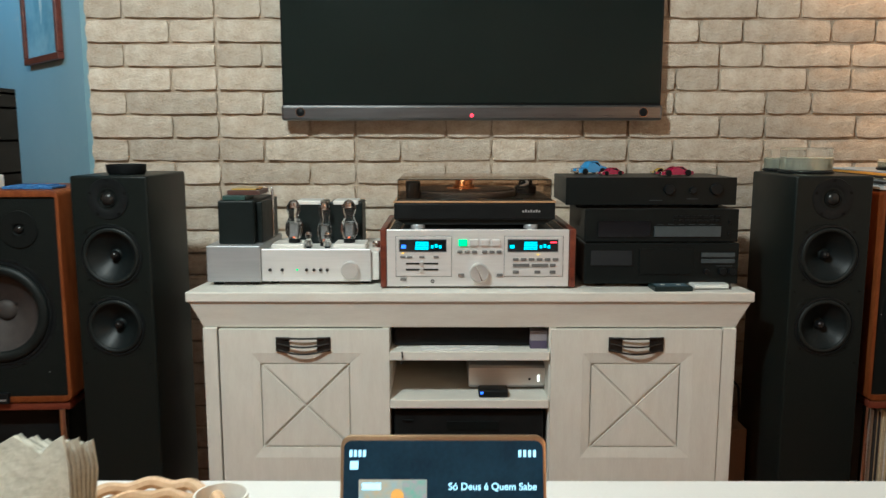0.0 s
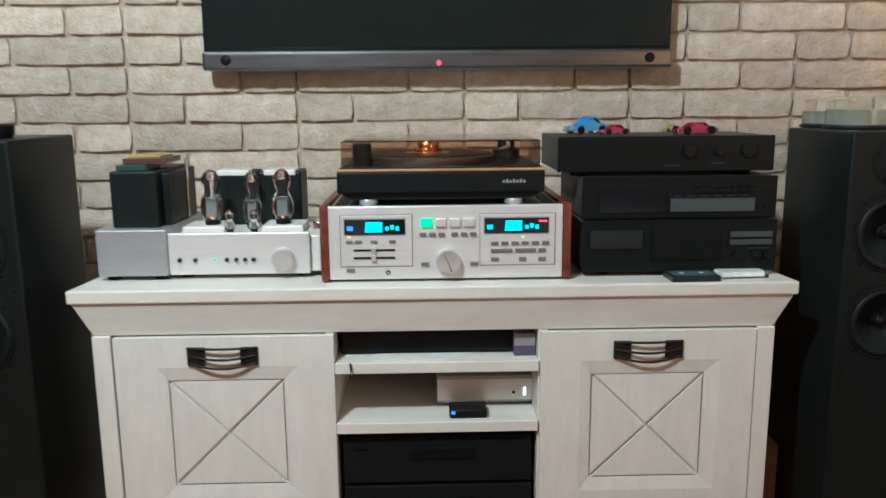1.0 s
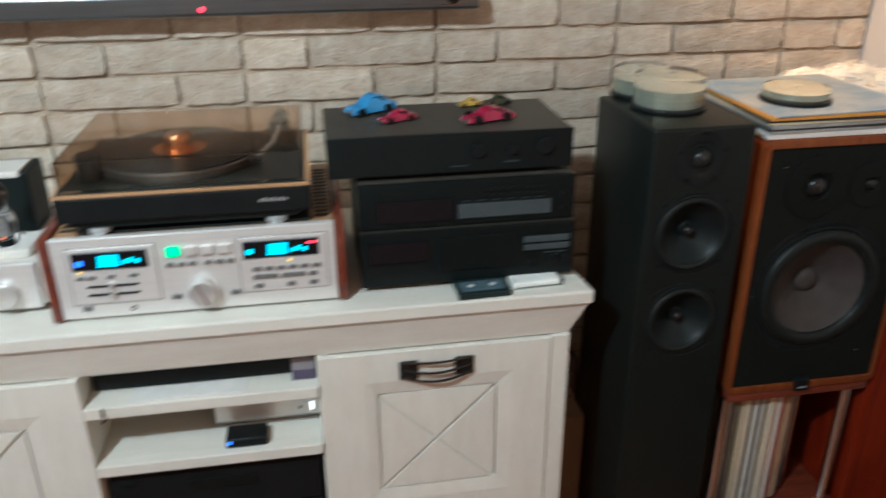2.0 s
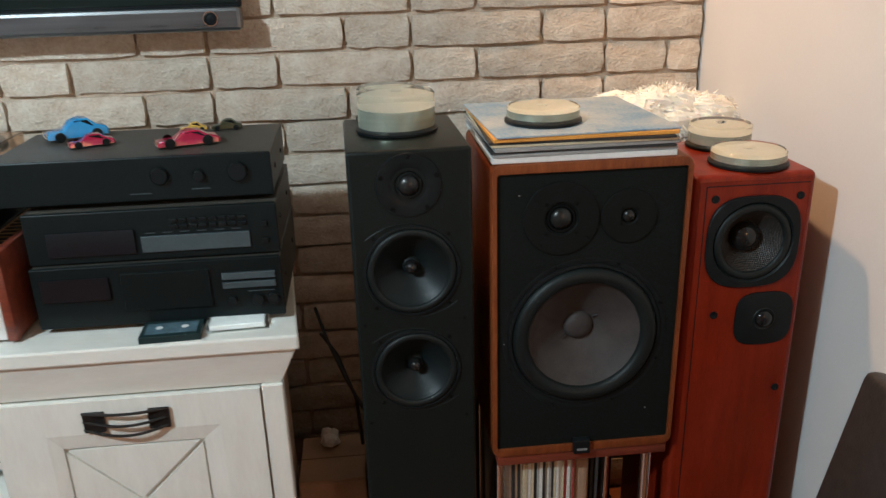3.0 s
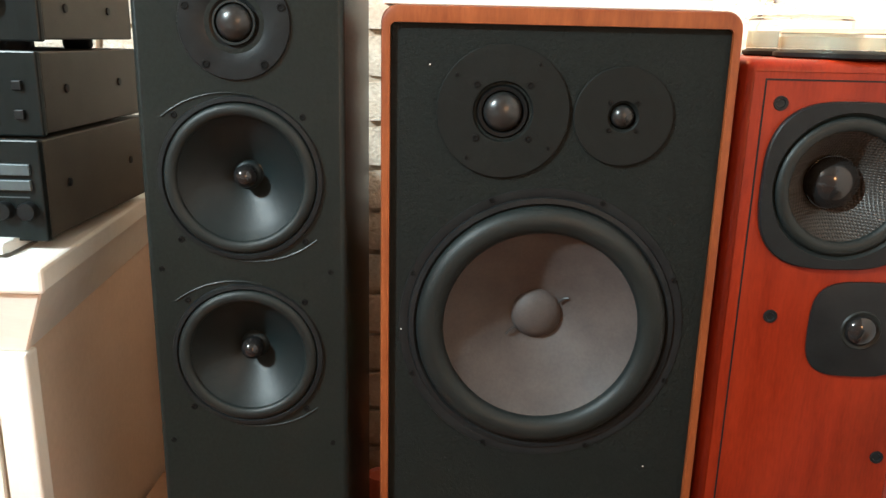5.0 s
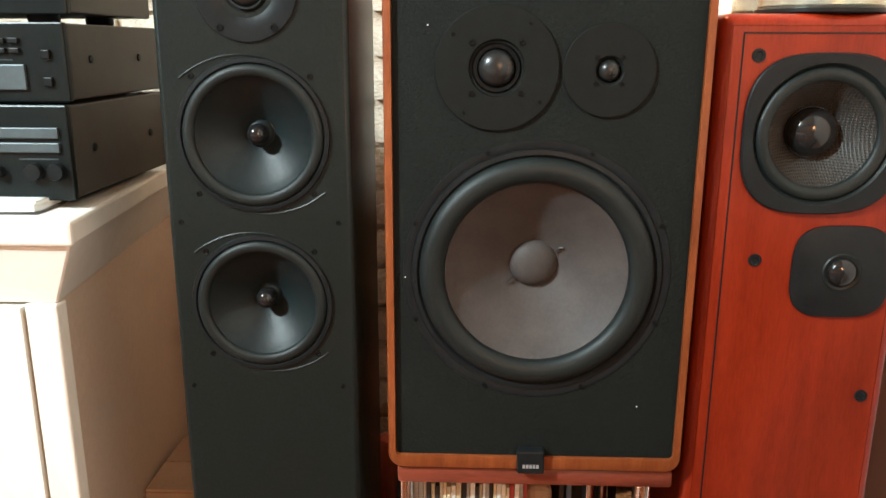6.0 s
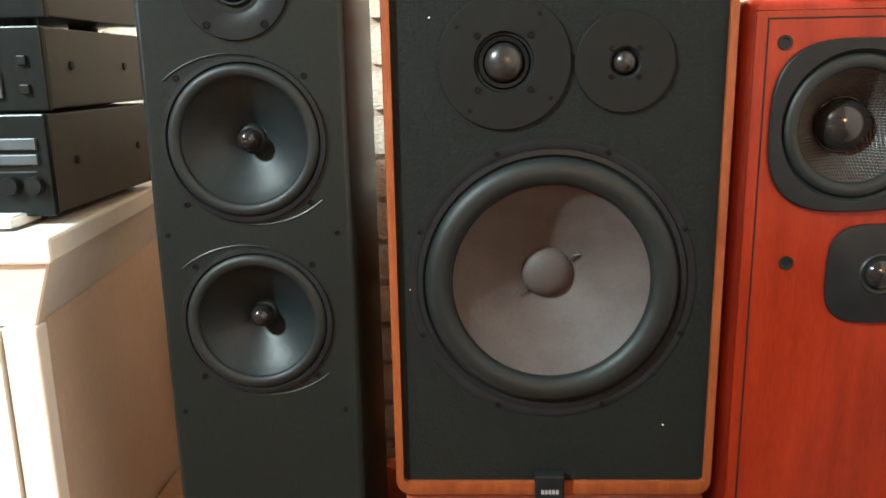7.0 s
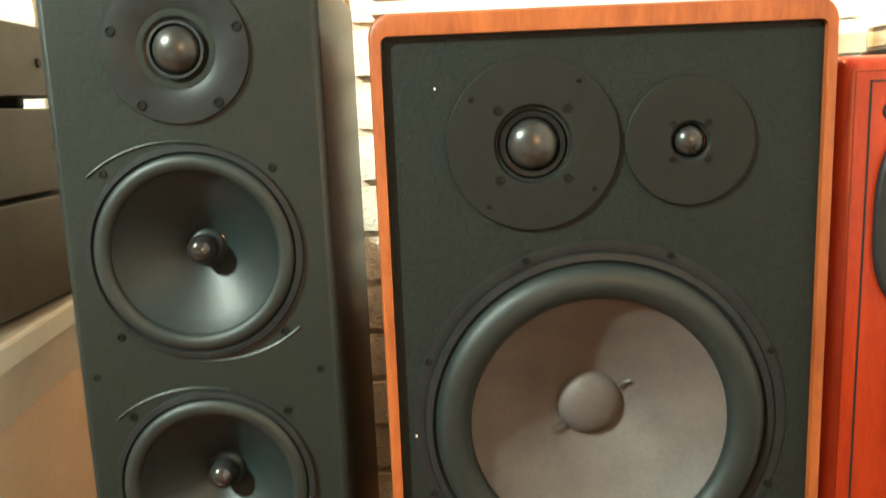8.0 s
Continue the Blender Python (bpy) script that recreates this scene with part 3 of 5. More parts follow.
monitor_left = copy_thing(monitor_right, pose(-1.112, 2.06, 0.558, 0, 0, 3))


def speaker_stand(m):
    s = thing("speaker_stand", m, "low rosewood stand with chrome posts under a loudspeaker", "stand", "speaker stands")
    part("top_board", box(-0.166, 0.166, 0.006, 0.32, 0.534, 0.556, 0.004), ROSE, s, smooth=True)
    part("bottom_board", box(-0.166, 0.166, 0.006, 0.32, 0.18, 0.205, 0.003), ROSE, s, smooth=True)
    for x in (-0.158, 0.136):
        for y in (0.03, 0.295):
            part("post", upright([(0.011, 0.0), (0.011, 0.555 - 0.021)], x + (0.0 if x > 0 else 0.0), y, 0.0, 20), CHROME, s, smooth=True)
    # added dark panel in place of the shade seen through the open stand
    part("back_panel", box(-0.14, 0.162, 0.305, 0.313, 0.205, 0.534), HARDB, s)
    part("middle_post", upright([(0.008, 0.205), (0.008, 0.534)], 0.085, 0.12, 0.0, 20), CHROME, s, smooth=True)
    return s


stand_right = speaker_stand(pose(1.384, 2.08, 0))
copy_thing(stand_right, pose(-1.112, 2.06, 0, 0, 0, 3))
crate = thing("storage_crate", pose(-1.112, 2.06, 0.205, 0, 0, 3), "black storage crate inside the stand", "crate")
part("crate_body", box(-0.125, 0.115, 0.05, 0.28, 0.0, 0.315, 0.006), BLACKP, crate)

# records in the right-hand stand
rnd = random.Random(5)
COVERS = [mat("record spine " + n, c, rough=0.5, scale=60, stretch=(1, 1, 4)) for n, c in (("white", (0.72, 0.70, 0.64)), ("cream", (0.62, 0.52, 0.34)), ("black", (0.03, 0.03, 0.03)), ("grey", (0.40, 0.38, 0.35)), ("red", (0.40, 0.06, 0.05)), ("sand", (0.50, 0.42, 0.28)), ("blue", (0.12, 0.18, 0.26)))]
x = 1.236
order = [3, 3, 0, 2, 1, 2, 0, 1, 5, 0, 1, 2, 3, 0, 2, 5, 0, 3, 2, 1, 0, 0, 1, 4, 0, 3, 4]
for k in order:
    w = rnd.uniform(0.0036, 0.0062)
    h = 0.312 + rnd.uniform(-0.004, 0.004)
    ob = part("record_sleeve", box(x, x + w, 2.115 + rnd.uniform(-0.004, 0.004), 2.40, 0.206, 0.206 + h, 0.0006, 1), COVERS[k])
    tagged(ob, "upright record in a card sleeve on the stand", "record", "records in the stand")
    x += w + 0.0004
folder = part("file_folder", box(1.378, 1.412, 2.125, 2.40, 0.206, 0.508, 0.012, 3), CARDB)
tagged(folder, "brown card folder beside the records", "folder")
for xx, col in ((1.424, COVERS[2]), (1.434, COVERS[6])):
    tagged(part("record_sleeve", box(xx, xx + 0.007, 2.16, 2.40, 0.206, 0.518, 0.001, 1), col), "dark record sleeve leaning at the end of the row", "record", "records in the stand")


def cherry():
    """Slim cherry tower with a square-shouldered woofer above a small tweeter."""
    t = thing("cherry_loudspeaker", pose(1.677, 2.097, 0), "slim red cherry floorstanding loudspeaker in the corner", "loudspeaker")
    w = 0.1125
    part("cabinet", open_box(-w, w, 0.0, 0.27, 0.03, 1.085, 0.012, 4), REDWOOD, t, smooth=True)
    part("plinth", box(-w - 0.01, w + 0.01, -0.005, 0.28, 0, 0.028, 0.003), BLACKP, t)
    cx, cz = 0.005, 0.959
    e0, e1 = -w + 0.0125, w - 0.0125
    part("front_panel", pierced([(e0, e1, 0.0425, 0.85, None), (e0, e1, 0.85, 1.0725, (cx, cz, 0.0745))], 0.0), REDWOOD, t)
    for gx in (-w + 0.0235,):
        part("groove", box(gx, gx + 0.0016, -0.0006, 0.001, 0.0425, 1.066), BLACKP, t)
    part("groove", box(-w + 0.0251, e1, -0.0006, 0.001, 1.0644, 1.066), BLACKP, t)
    fb = bmesh.new()
    so = superellipse(cx, cz, 0.0865, 0.0865, 3.0, 64)
    loops = []
    for dy, pts in ((0.0, so), (-0.005, so), (-0.0065, [(cx + (x - cx) * 0.985, cz + (z - cz) * 0.985) for x, z in so]), (-0.0062, [(cx + 0.076 * math.cos(2 * math.pi * i / 64), cz + 0.076 * math.sin(2 * math.pi * i / 64)) for i in range(64)])):
        loops.append([fb.verts.new((x, dy, z)) for x, z in pts])
    for p, q in zip(loops, loops[1:]):
        for i in range(64):
            fb.faces.new((p[i], p[(i + 1) % 64], q[(i + 1) % 64], q[i]))
    fl = part("woofer", fb, BLACKP, t, smooth=True)
    rr = 0.076
    part("surround", lathe([(rr, 0.0062), (rr - 0.003, 0.002)] + [(a, 0.001 + h) for a, h in ring(rr - 0.004, rr - 0.019, 0.006, 10)], cx, 0, cz, 56), RUBBER, fl, smooth=True)
    part("cone", lathe([(rr - 0.019 - 0.030 * i / 8, 0.001 - 0.036 * (i / 8) ** 0.9) for i in range(9)], cx, 0, cz, 56), CONEW, fl, smooth=True)
    part("dust_cap", lathe([(0.029, -0.036), (0.0285, -0.030)] + [(a, -0.030 + h) for a, h in dome(0.028, 0.020, 8)], cx, 0, cz, 40), DOMEB, fl, smooth=True)
    tx, tz = 0.043, 0.806
    tf = part("tweeter", slab(superellipse(tx, tz, 0.0555, 0.0535, 3.4), 0.0, -0.0045, 0.0015), BLACKP, t, smooth=True)
    part("tweeter_ring", lathe([(0.022, 0.0045), (0.0205, 0.006), (0.0175, 0.005)], tx, 0.0, tz, 32), RUBBER, tf, smooth=True)
    part("tweeter_dome", lathe([(a, 0.0045 + h) for a, h in dome(0.0165, 0.010, 8)], tx, 0.0, tz, 32), DOMEB, tf, smooth=True)
    for sx, sz in ((-0.071, 1.042), (0.085, 1.041), (-0.053, 0.818), (0.086, 0.655)):
        part("grille_socket", lathe([(0.0075, 0), (0.0072, 0.0015), (0.0045, 0.0015), (0.004, 0.0003), (0, 0.0003)], sx, 0.0, sz, 20), BLACKP, t, smooth=True)
    return t


cherry()

# ---------------------------------------------------------------- hi-fi on the sideboard
# silver power supply with its black transformer box
psu = thing("power_supply", pose(-0.504, 2.125, TOP), "silver amplifier power supply with a black transformer box on top", "amplifier")
part("case", box(-0.073, 0.073, 0.0, 0.29, 0.010, 0.109, 0.003), SILVERD, psu)
part("transformer_box", box(-0.046, 0.052, 0.03, 0.26, 0.109, 0.228, 0.004), BLACKM, psu)
part("terminal_post", upright([(0.004, 0.109), (0.004, 0.247), (0.0025, 0.249), (0, 0.249)], 0.069, 0.19, 0, 12), CHROME, psu, smooth=True)
part("cover_lip", box(0.052, 0.068, 0.06, 0.26, 0.109, 0.222, 0.003), BLACKM, psu)
for sx in (-0.05, 0.05):
    for y in (0.03, 0.25):
        part("foot", upright([(0.014, 0), (0.014, 0.010)], sx, y, 0, 16), BLACKP, psu, smooth=True)
for k, (dx, w, z, m_, lab) in enumerate(((-0.036, 0.062, 0.0, mat("green case", (0.03, 0.07, 0.06), rough=0.4), "dark green plastic cassette case on the transformer"),
                                         (-0.028, 0.090, 0.0125, mat("brown case", (0.10, 0.045, 0.035), rough=0.4), "brown plastic cassette case laid across another"))):
    tagged(part("cassette_case", box(-0.504 + dx, -0.504 + dx + w, 2.17 + 0.02 * k, 2.27 + 0.03 * k, TOP + 0.2285 + z, TOP + 0.2405 + z, 0.001), m_), lab, "cassette", "cassette cases")
tagged(part("cassette_case", box(-0.522, -0.455, 2.20, 2.29, TOP + 0.2535, TOP + 0.258, 0.001), YELCAR), "thin yellow case on top of the pile", "cassette", "cassette cases")

# tube amplifier
amp = thing("tube_amplifier", pose(-0.283, 2.135, TOP), "silver valve amplifier with exposed glass tubes", "amplifier")
part("chassis", box(-0.146, 0.170, 0.012, 0.30, 0.012, 0.090, 0.003), WHITEL, amp)
part("front_plate", box(-0.148, 0.149, 0.0, 0.012, 0.010, 0.099, 0.002), SILVER, amp)
part("volume_knob", lathe([(0.024, 0), (0.024, 0.014), (0.021, 0.017), (0, 0.017)], 0.093, 0.0, 0.042, 40), KNOBM, amp, "round turned metal volume knob", smooth=True)
for k, x in enumerate((-0.125, -0.092, -0.052, -0.026, -0.006, 0.012, 0.030)):
    if k == 2:
        part("pilot_lamp", lathe(dome(0.0032, 0.002), x, 0.0, 0.042, 12), GREENL, amp)
    else:
        part("toggle", lathe([(0.0045, 0), (0.0045, 0.003), (0.003, 0.008), (0, 0.0085)], x, 0.0, 0.042, 14), IRON, amp, smooth=True)
part("terminal", upright([(0.012, 0.090), (0.012, 0.104), (0.009, 0.108), (0, 0.108)], 0.156, 0.10, 0, 20), CHROME, amp, smooth=True)
for x, y, w in ((-0.085, 0.09, 0.045), (0.085, 0.09, 0.045)):
    part("socket_base", box(x - w, x + w, y - 0.045, y + 0.05, 0.090, 0.106, 0.003), WHITEL, amp)
TUBES = ((-0.072, 0.080, 0.106, 0.0245, 0.122), (0.082, 0.080, 0.106, 0.0245, 0.122), (0.006, 0.125, 0.090, 0.021, 0.130), (-0.026, 0.040, 0.090, 0.0115, 0.054), (0.026, 0.040, 0.090, 0.0115, 0.054))
for x, y, z, r, h in TUBES:
    tb = part("tube", upright([(r * 0.62, 0.010), (r * 0.95, h * 0.20), (r, h * 0.32), (r * 0.92, h * 0.46), (r * 0.58, h * 0.58), (r * 0.60, h * 0.63), (r * 0.80, h * 0.74), (r * 0.78, h * 0.84), (r * 0.50, h * 0.94), (r * 0.15, h * 0.985), (0, h)], x, y, z, 28), GLASS, amp, "clear glass valve with dark base", smooth=True)
    tb.visible_shadow = False
    part("tube_base", upright([(r * 0.66, 0), (r * 0.66, 0.012), (0, 0.012)], x, y, z, 20), BLACKP, tb, smooth=True)
    part("plate", box(x - r * 0.34, x + r * 0.34, y - r * 0.16, y + r * 0.16, z + h * 0.16, z + h * 0.44, 0.001), KEYG, tb)
    part("mica", upright([(r * 0.5, h * 0.46), (r * 0.5, h * 0.472), (0, h * 0.472)], x, y, z, 16), CAKE, tb)
    part("getter", upright([(r * 0.60, h * 0.80), (r * 0.62, h * 0.86), (r * 0.42, h * 0.94), (0, h * 0.975)], x, y, z, 20), CHROME, tb, smooth=True)
    part("filament", box(x - r * 0.08, x + r * 0.08, y - r * 0.24, y - r * 0.20, z + h * 0.13, z + h * 0.16), FILAMENT, tb)
for x in (-0.045, 0.062):
    tr = part("output_transformer", box(x - 0.048, x + 0.048, 0.17, 0.27, 0.090, 0.212, 0.004), BLACKM, amp)
    part("transformer_cap", box(x - 0.036, x + 0.036, 0.166, 0.25, 0.204, 0.216, 0.002), WHITEL, tr)
for sx in (-0.12, 0.13):
    for y in (0.04, 0.26):
        part("foot", upright([(0.013, 0), (0.013, 0.012)], sx, y, 0, 16), BLACKP, amp, smooth=True)

# silver receiver in rosewood cheeks
rec = thing("receiver", pose(0.153, 2.085, TOP), "silver stereo receiver with wooden cheeks and blue displays", "receiver")
part("case", box(-0.240, 0.240, 0.014, 0.36, 0.010, 0.152, 0.002), GOLDP, rec, "pale bronze metal cover")
part("vent_cover", box(-0.20, 0.20, 0.03, 0.35, 0.150, 0.157, 0.002), BLACKM, rec)
for sx in (-1, 1):
    part("cheek", box(sx * 0.2415, sx * 0.2575, -0.004, 0.36, 0.004, 0.160, 0.003), ROSE, rec, "dark red rosewood cheek", smooth=True)
    for k in range(14):
        part("vent_slot", box(sx * 0.207, sx * 0.234, 0.05 + k * 0.02, 0.06 + k * 0.02, 0.152, 0.1535), BLACKM, rec)
fp = part("front_plate", box(-0.2405, 0.2405, 0.0, 0.014, 0.006, 0.158, 0.002), SILVER, rec, "brushed silver front plate")
for x0, x1 in ((-0.216, -0.070), (0.070, 0.224)):
    part("panel_edge", box(x0 - 0.0012, x1 + 0.0012, -0.0012, 0.0, 0.0328, 0.1412), KEYG, fp)
    sub = part("control_panel", box(x0, x1, -0.0025, 0.0, 0.034, 0.140, 0.0012, 1), SILVER, fp)
    part("bezel", slab([(x0 + 0.007, 0.098), (x1 - 0.012, 0.098), (x1 - 0.012, 0.134), (x0 + 0.007, 0.134)], -0.0030, -0.0026), SILVERD, sub)
    part("display", box(x0 + 0.009, x1 - 0.014, -0.0042, -0.0028, 0.1005, 0.1315), WINDOW, sub)
    n = 8
    for k in range(5):
        part("display_segment", box(x0 + 0.050 + k * 0.0005, x0 + 0.086, -0.0052, -0.0040, 0.1055 + k * 0.0045, 0.1085 + k * 0.0045), CYAN, sub)
    for k in range(3):
        part("display_segment", box(x0 + 0.092 + k * 0.0105, x0 + 0.099 + k * 0.0105, -0.0052, -0.0040, 0.109 + 0.002 * (k % 2), 0.117 + 0.003 * (k % 2)), CYAN, sub)
    part("display_mark", box(x0 + 0.014, x0 + 0.026, -0.0052, -0.0040, 0.109, 0.118), BLUEL if x0 < 0 else CYAN, sub)
part("display_mark", box(0.190, 0.207, -0.0052, -0.0040, 0.123, 0.1265), REDL, fp)
for k in range(2):
    part("slider_slot", box(-0.190, -0.105, -0.0042, -0.0024, 0.050 + k * 0.016, 0.054 + k * 0.016), BLACKP, fp)
    part("slider_cap", box(-0.154, -0.144, -0.009, -0.0024, 0.046 + k * 0.016, 0.058 + k * 0.016, 0.001), KNOBM, fp)
for x in (-0.198, -0.180, -0.148, -0.110):
    part("button", box(x - 0.007, x + 0.007, -0.006, -0.0024, 0.083, 0.089, 0.001), KEYG, fp)
for k in range(6):
    part("button", box(0.092 + k * 0.021, 0.107 + k * 0.021, -0.006, -0.0024, 0.076, 0.083, 0.001), KEYG, fp)
for x0, x1, z in ((0.092, 0.136, 0.060), (0.142, 0.185, 0.060), (0.190, 0.205, 0.060), (0.092, 0.108, 0.042), (0.150, 0.165, 0.042), (0.190, 0.205, 0.042)):
    part("button", box(x0, x1, -0.006, -0.0024, z, z + 0.008, 0.001), KEYG, fp)
for k in range(4):
    part("lit_button" if k == 0 else "button", box(-0.051 + k * 0.029, -0.029 + k * 0.029, -0.006, 0.0, 0.115, 0.132, 0.0015), GREENL if k == 0 else SILVER, fp)
for k in range(6):
    part("button", box(-0.054 + k * 0.019 + (0.008 if k > 2 else 0), -0.041 + k * 0.019 + (0.008 if k > 2 else 0), -0.005, 0.0, 0.096, 0.103, 0.001), KEYG, fp)
for x, z in ((-0.044, 0.033), (0.058, 0.033), (-0.197, 0.022)):
    part("button", box(x - 0.008, x + 0.008, -0.005, 0, z, z + 0.008, 0.001), KEYG, fp)
part("headphone_socket", lathe([(0.005, 0), (0.0045, 0.002), (0.003, 0.002), (0.003, -0.003), (0, -0.003)], -0.120, 0, 0.020, 16), BLACKP, fp, smooth=True)
for x, z in ((-0.198, 0.0945), (0.158, 0.0905)):
    part("tuning_lamp", box(x - 0.002, x + 0.002, -0.0040, -0.0024, z, z + 0.003), AMBERL, fp)
vk = part("volume_knob", lathe([(0.025, 0), (0.025, 0.019), (0.0225, 0.022), (0.006, 0.020), (0, 0.020)], 0.003, 0.0, 0.045, 48), KNOBM, fp, "large turned metal volume knob", smooth=True)
# the brushed knob's diagonal highlight, built as a thin chrome bar
ptr = box(-0.0017, 0.0017, -0.0245, -0.0195, -0.0225, 0.0225, 0.0008)
ptr.transform(Matrix.Translation((0.003, 0, 0.045)) @ Matrix.Rotation(radians(-22), 4, "Y"))
part("pointer", ptr, CHROME, vk, "bright bar in place of the knob's diagonal highlight")
for sx in (-0.2, 0.2):
    for y in (0.04, 0.32):
        part("foot", upright([(0.016, 0), (0.016, 0.010)], sx, y, 0, 16), BLACKP, rec, smooth=True)

# turntable on the receiver
TT = TOP + 0.158
tt = thing("turntable", pose(0.144, 2.090, TT), "black turntable with a wooden edge and closed smoked lid", "turntable")
part("plinth", box(-0.212, 0.212, 0.0, 0.345, 0.025, 0.070, 0.004), BLACKP, tt)
part("lower_body", slab([(-0.207, 0.0248), (-0.184, 0.012), (0.184, 0.012), (0.207, 0.0248)], 0.012, 0.33), BLACKM, tt)
part("wood_edge", box(-0.213, 0.213, -0.002, 0.346, 0.070, 0.075, 0.001), GOLDP, tt, "honey coloured wooden edge strip")
part("deck", box(-0.205, 0.205, 0.006, 0.338, 0.0751, 0.077), BLACKM, tt)
for sx in (-0.150, 0.150):
    for y in (0.024, 0.31):
        part("foot", upright([(0.018, 0), (0.0195, 0.002), (0.0195, 0.009), (0.018, 0.0118), (0, 0.0118)], sx, y, 0, 24), SILVERD, tt, smooth=True)
for k in range(7):
    part("maker_mark", box(0.125 + k * 0.007, 0.130 + k * 0.007, -0.0008, 0.0006, 0.045, 0.050 + 0.002 * (k % 2)), SILVERD, tt)
part("platter", upright([(0, 0.077), (0.146, 0.077), (0.148, 0.080), (0.148, 0.092), (0.145, 0.095), (0, 0.095)], -0.025, 0.175, 0, 64), GUNMETAL, tt, "grey metal platter", smooth=True)
part("record", upright([(0.143, 0.0952), (0.143, 0.0972), (0.05, 0.0974), (0, 0.0974)], -0.025, 0.175, 0, 64), BLACKP, tt, smooth=True)
part("record_label", upright([(0.05, 0.0976), (0, 0.0978)], -0.025, 0.175, 0, 32), COPPER, tt, smooth=True)
part("clamp", upright([(0.030, 0.098), (0.030, 0.106), (0.025, 0.108), (0.025, 0.122), (0.022, 0.126), (0, 0.126)], -0.025, 0.175, 0, 32), COPPER, tt, "shiny copper record clamp", smooth=True)
arm = part("tonearm", tube([(0.160, 0.30, 0.112), (0.158, 0.20, 0.114), (0.150, 0.12, 0.112), (0.125, 0.06, 0.108)], 0.004, 10), SILVERD, tt, smooth=True)
part("arm_base", upright([(0.032, 0.077), (0.032, 0.098), (0.020, 0.102), (0.020, 0.120), (0, 0.120)], 0.158, 0.255, 0, 28), BLACKP, arm, smooth=True)
part("counterweight", tube([(0.160, 0.295, 0.112), (0.161, 0.325, 0.111)], 0.015, 20), BLACKP, arm, smooth=True)
part("headshell", box(0.112, 0.134, 0.045, 0.075, 0.101, 0.110, 0.002), BLACKP, arm)
part("motor_cap", upright([(0.020, 0.077), (0.020, 0.120), (0.017, 0.123), (0, 0.123)], -0.165, 0.08, 0, 24), BLACKP, tt, smooth=True)
lid = box(-0.203, 0.203, 0.009, 0.338, 0.0775, 0.131, 0.003, 2)
bmesh.ops.delete(lid, geom=[f for f in lid.faces if f.calc_center_median().z < 0.078], context="FACES")
bmesh.ops.solidify(lid, geom=lid.faces[:], thickness=0.0025)
lid_ob = part("lid", lid, SMOKE, tt, "brown smoked acrylic lid")
lid_ob.visible_shadow = False


# three black components


def component(m, w, d, h, label, face, foot=0.012):
    c = thing("hifi_component", m, label, "hi-fi unit", "black hi-fi stack")
    part("case", box(-w / 2, w / 2, 0.010, d, foot, h, 0.002), CASEM, c)
    fr = part("fascia", box(-w / 2 - 0.001, w / 2 + 0.001, 0.0, 0.010, foot - 0.002, h + 0.001, 0.002), FACIA, c)
    for sx in (-1, 1):
        for y in (0.045, d - 0.05):
            part("foot", upright([(0.016, 0), (0.018, foot * 0.35), (0.018, foot)], sx * (w / 2 - 0.05), y, 0, 18), BLACKP, c, smooth=True)
    for y in (0.06, d - 0.07):
        b = lathe([(0.005, 0), (0.0045, 0.002), (0, 0.0024)], 0, 0, 0, 12)
        b.transform(Matrix.Translation((w / 2, y, h * 0.55)) @ Matrix.Rotation(radians(90), 4, "Z"))
        part("case_screw", b, BLACKP, c, smooth=True)
    for kind, x0, x1, z0, z1 in face:
        if kind == "knob":
            part("knob", lathe([(x1, 0), (x1, 0.007), (x1 * 0.9, 0.009), (0, 0.009)], x0, 0, z0, 24), BLACKP, fr, smooth=True)
        else:
            material = {"window": WINDOW, "key": KEYB, "lens": FACIA, "mark": KEYB, "black": BLACKP}[kind]
            part({"window": "display", "key": "button", "lens": "tray", "mark": "marking", "black": "button"}[kind], box(x0, x1, -0.004 if kind != "mark" else -0.0008, 0.001, z0, z1, 0.001 if kind in ("key", "black", "lens") else 0), material, fr)
    return c


component(pose(0.644, 2.105, TOP), 0.408, 0.30, 0.118, "black cassette deck with two pale key bars", [
    ("lens", -0.06, 0.085, 0.036, 0.104), ("key", 0.105, 0.194, 0.082, 0.094), ("key", 0.105, 0.194, 0.066, 0.077),
    ("knob", 0.162, 0.010, 0.044, 0), ("knob", 0.188, 0.010, 0.044, 0), ("knob", 0.120, 0.007, 0.044, 0), ("window", -0.19, -0.08, 0.06, 0.10), ("mark", 0.145, 0.19, 0.0575, 0.0588)])
component(pose(0.644, 2.118, TOP + 0.119), 0.408, 0.27, 0.089, "black tuner with a bluish key panel and small keys", [
    ("key", -0.02, 0.158, 0.016, 0.044), ("window", -0.17, -0.03, 0.016, 0.058), ("black", 0.178, 0.188, 0.050, 0.060), ("black", 0.178, 0.188, 0.020, 0.030)]
    + [("black", 0.030 + 0.016 * i, 0.042 + 0.016 * i, 0.056 + 0.011 * j, 0.062 + 0.011 * j) for i in range(8) for j in range(2)]
    + [("mark", -0.012 + 0.028 * i, 0.004 + 0.028 * i, 0.0485, 0.0495) for i in range(6)], 0.004)
component(pose(0.618, 2.137, TOP + 0.208), 0.455, 0.240, 0.083, "wide black amplifier with round knobs under toy cars", [
    ("knob", 0.047, 0.014, 0.052, 0), ("knob", 0.110, 0.009, 0.050, 0), ("knob", 0.173, 0.016, 0.053, 0), ("mark", 0.095, 0.125, 0.026, 0.0275), ("mark", -0.005, 0.03, 0.022, 0.0235)])


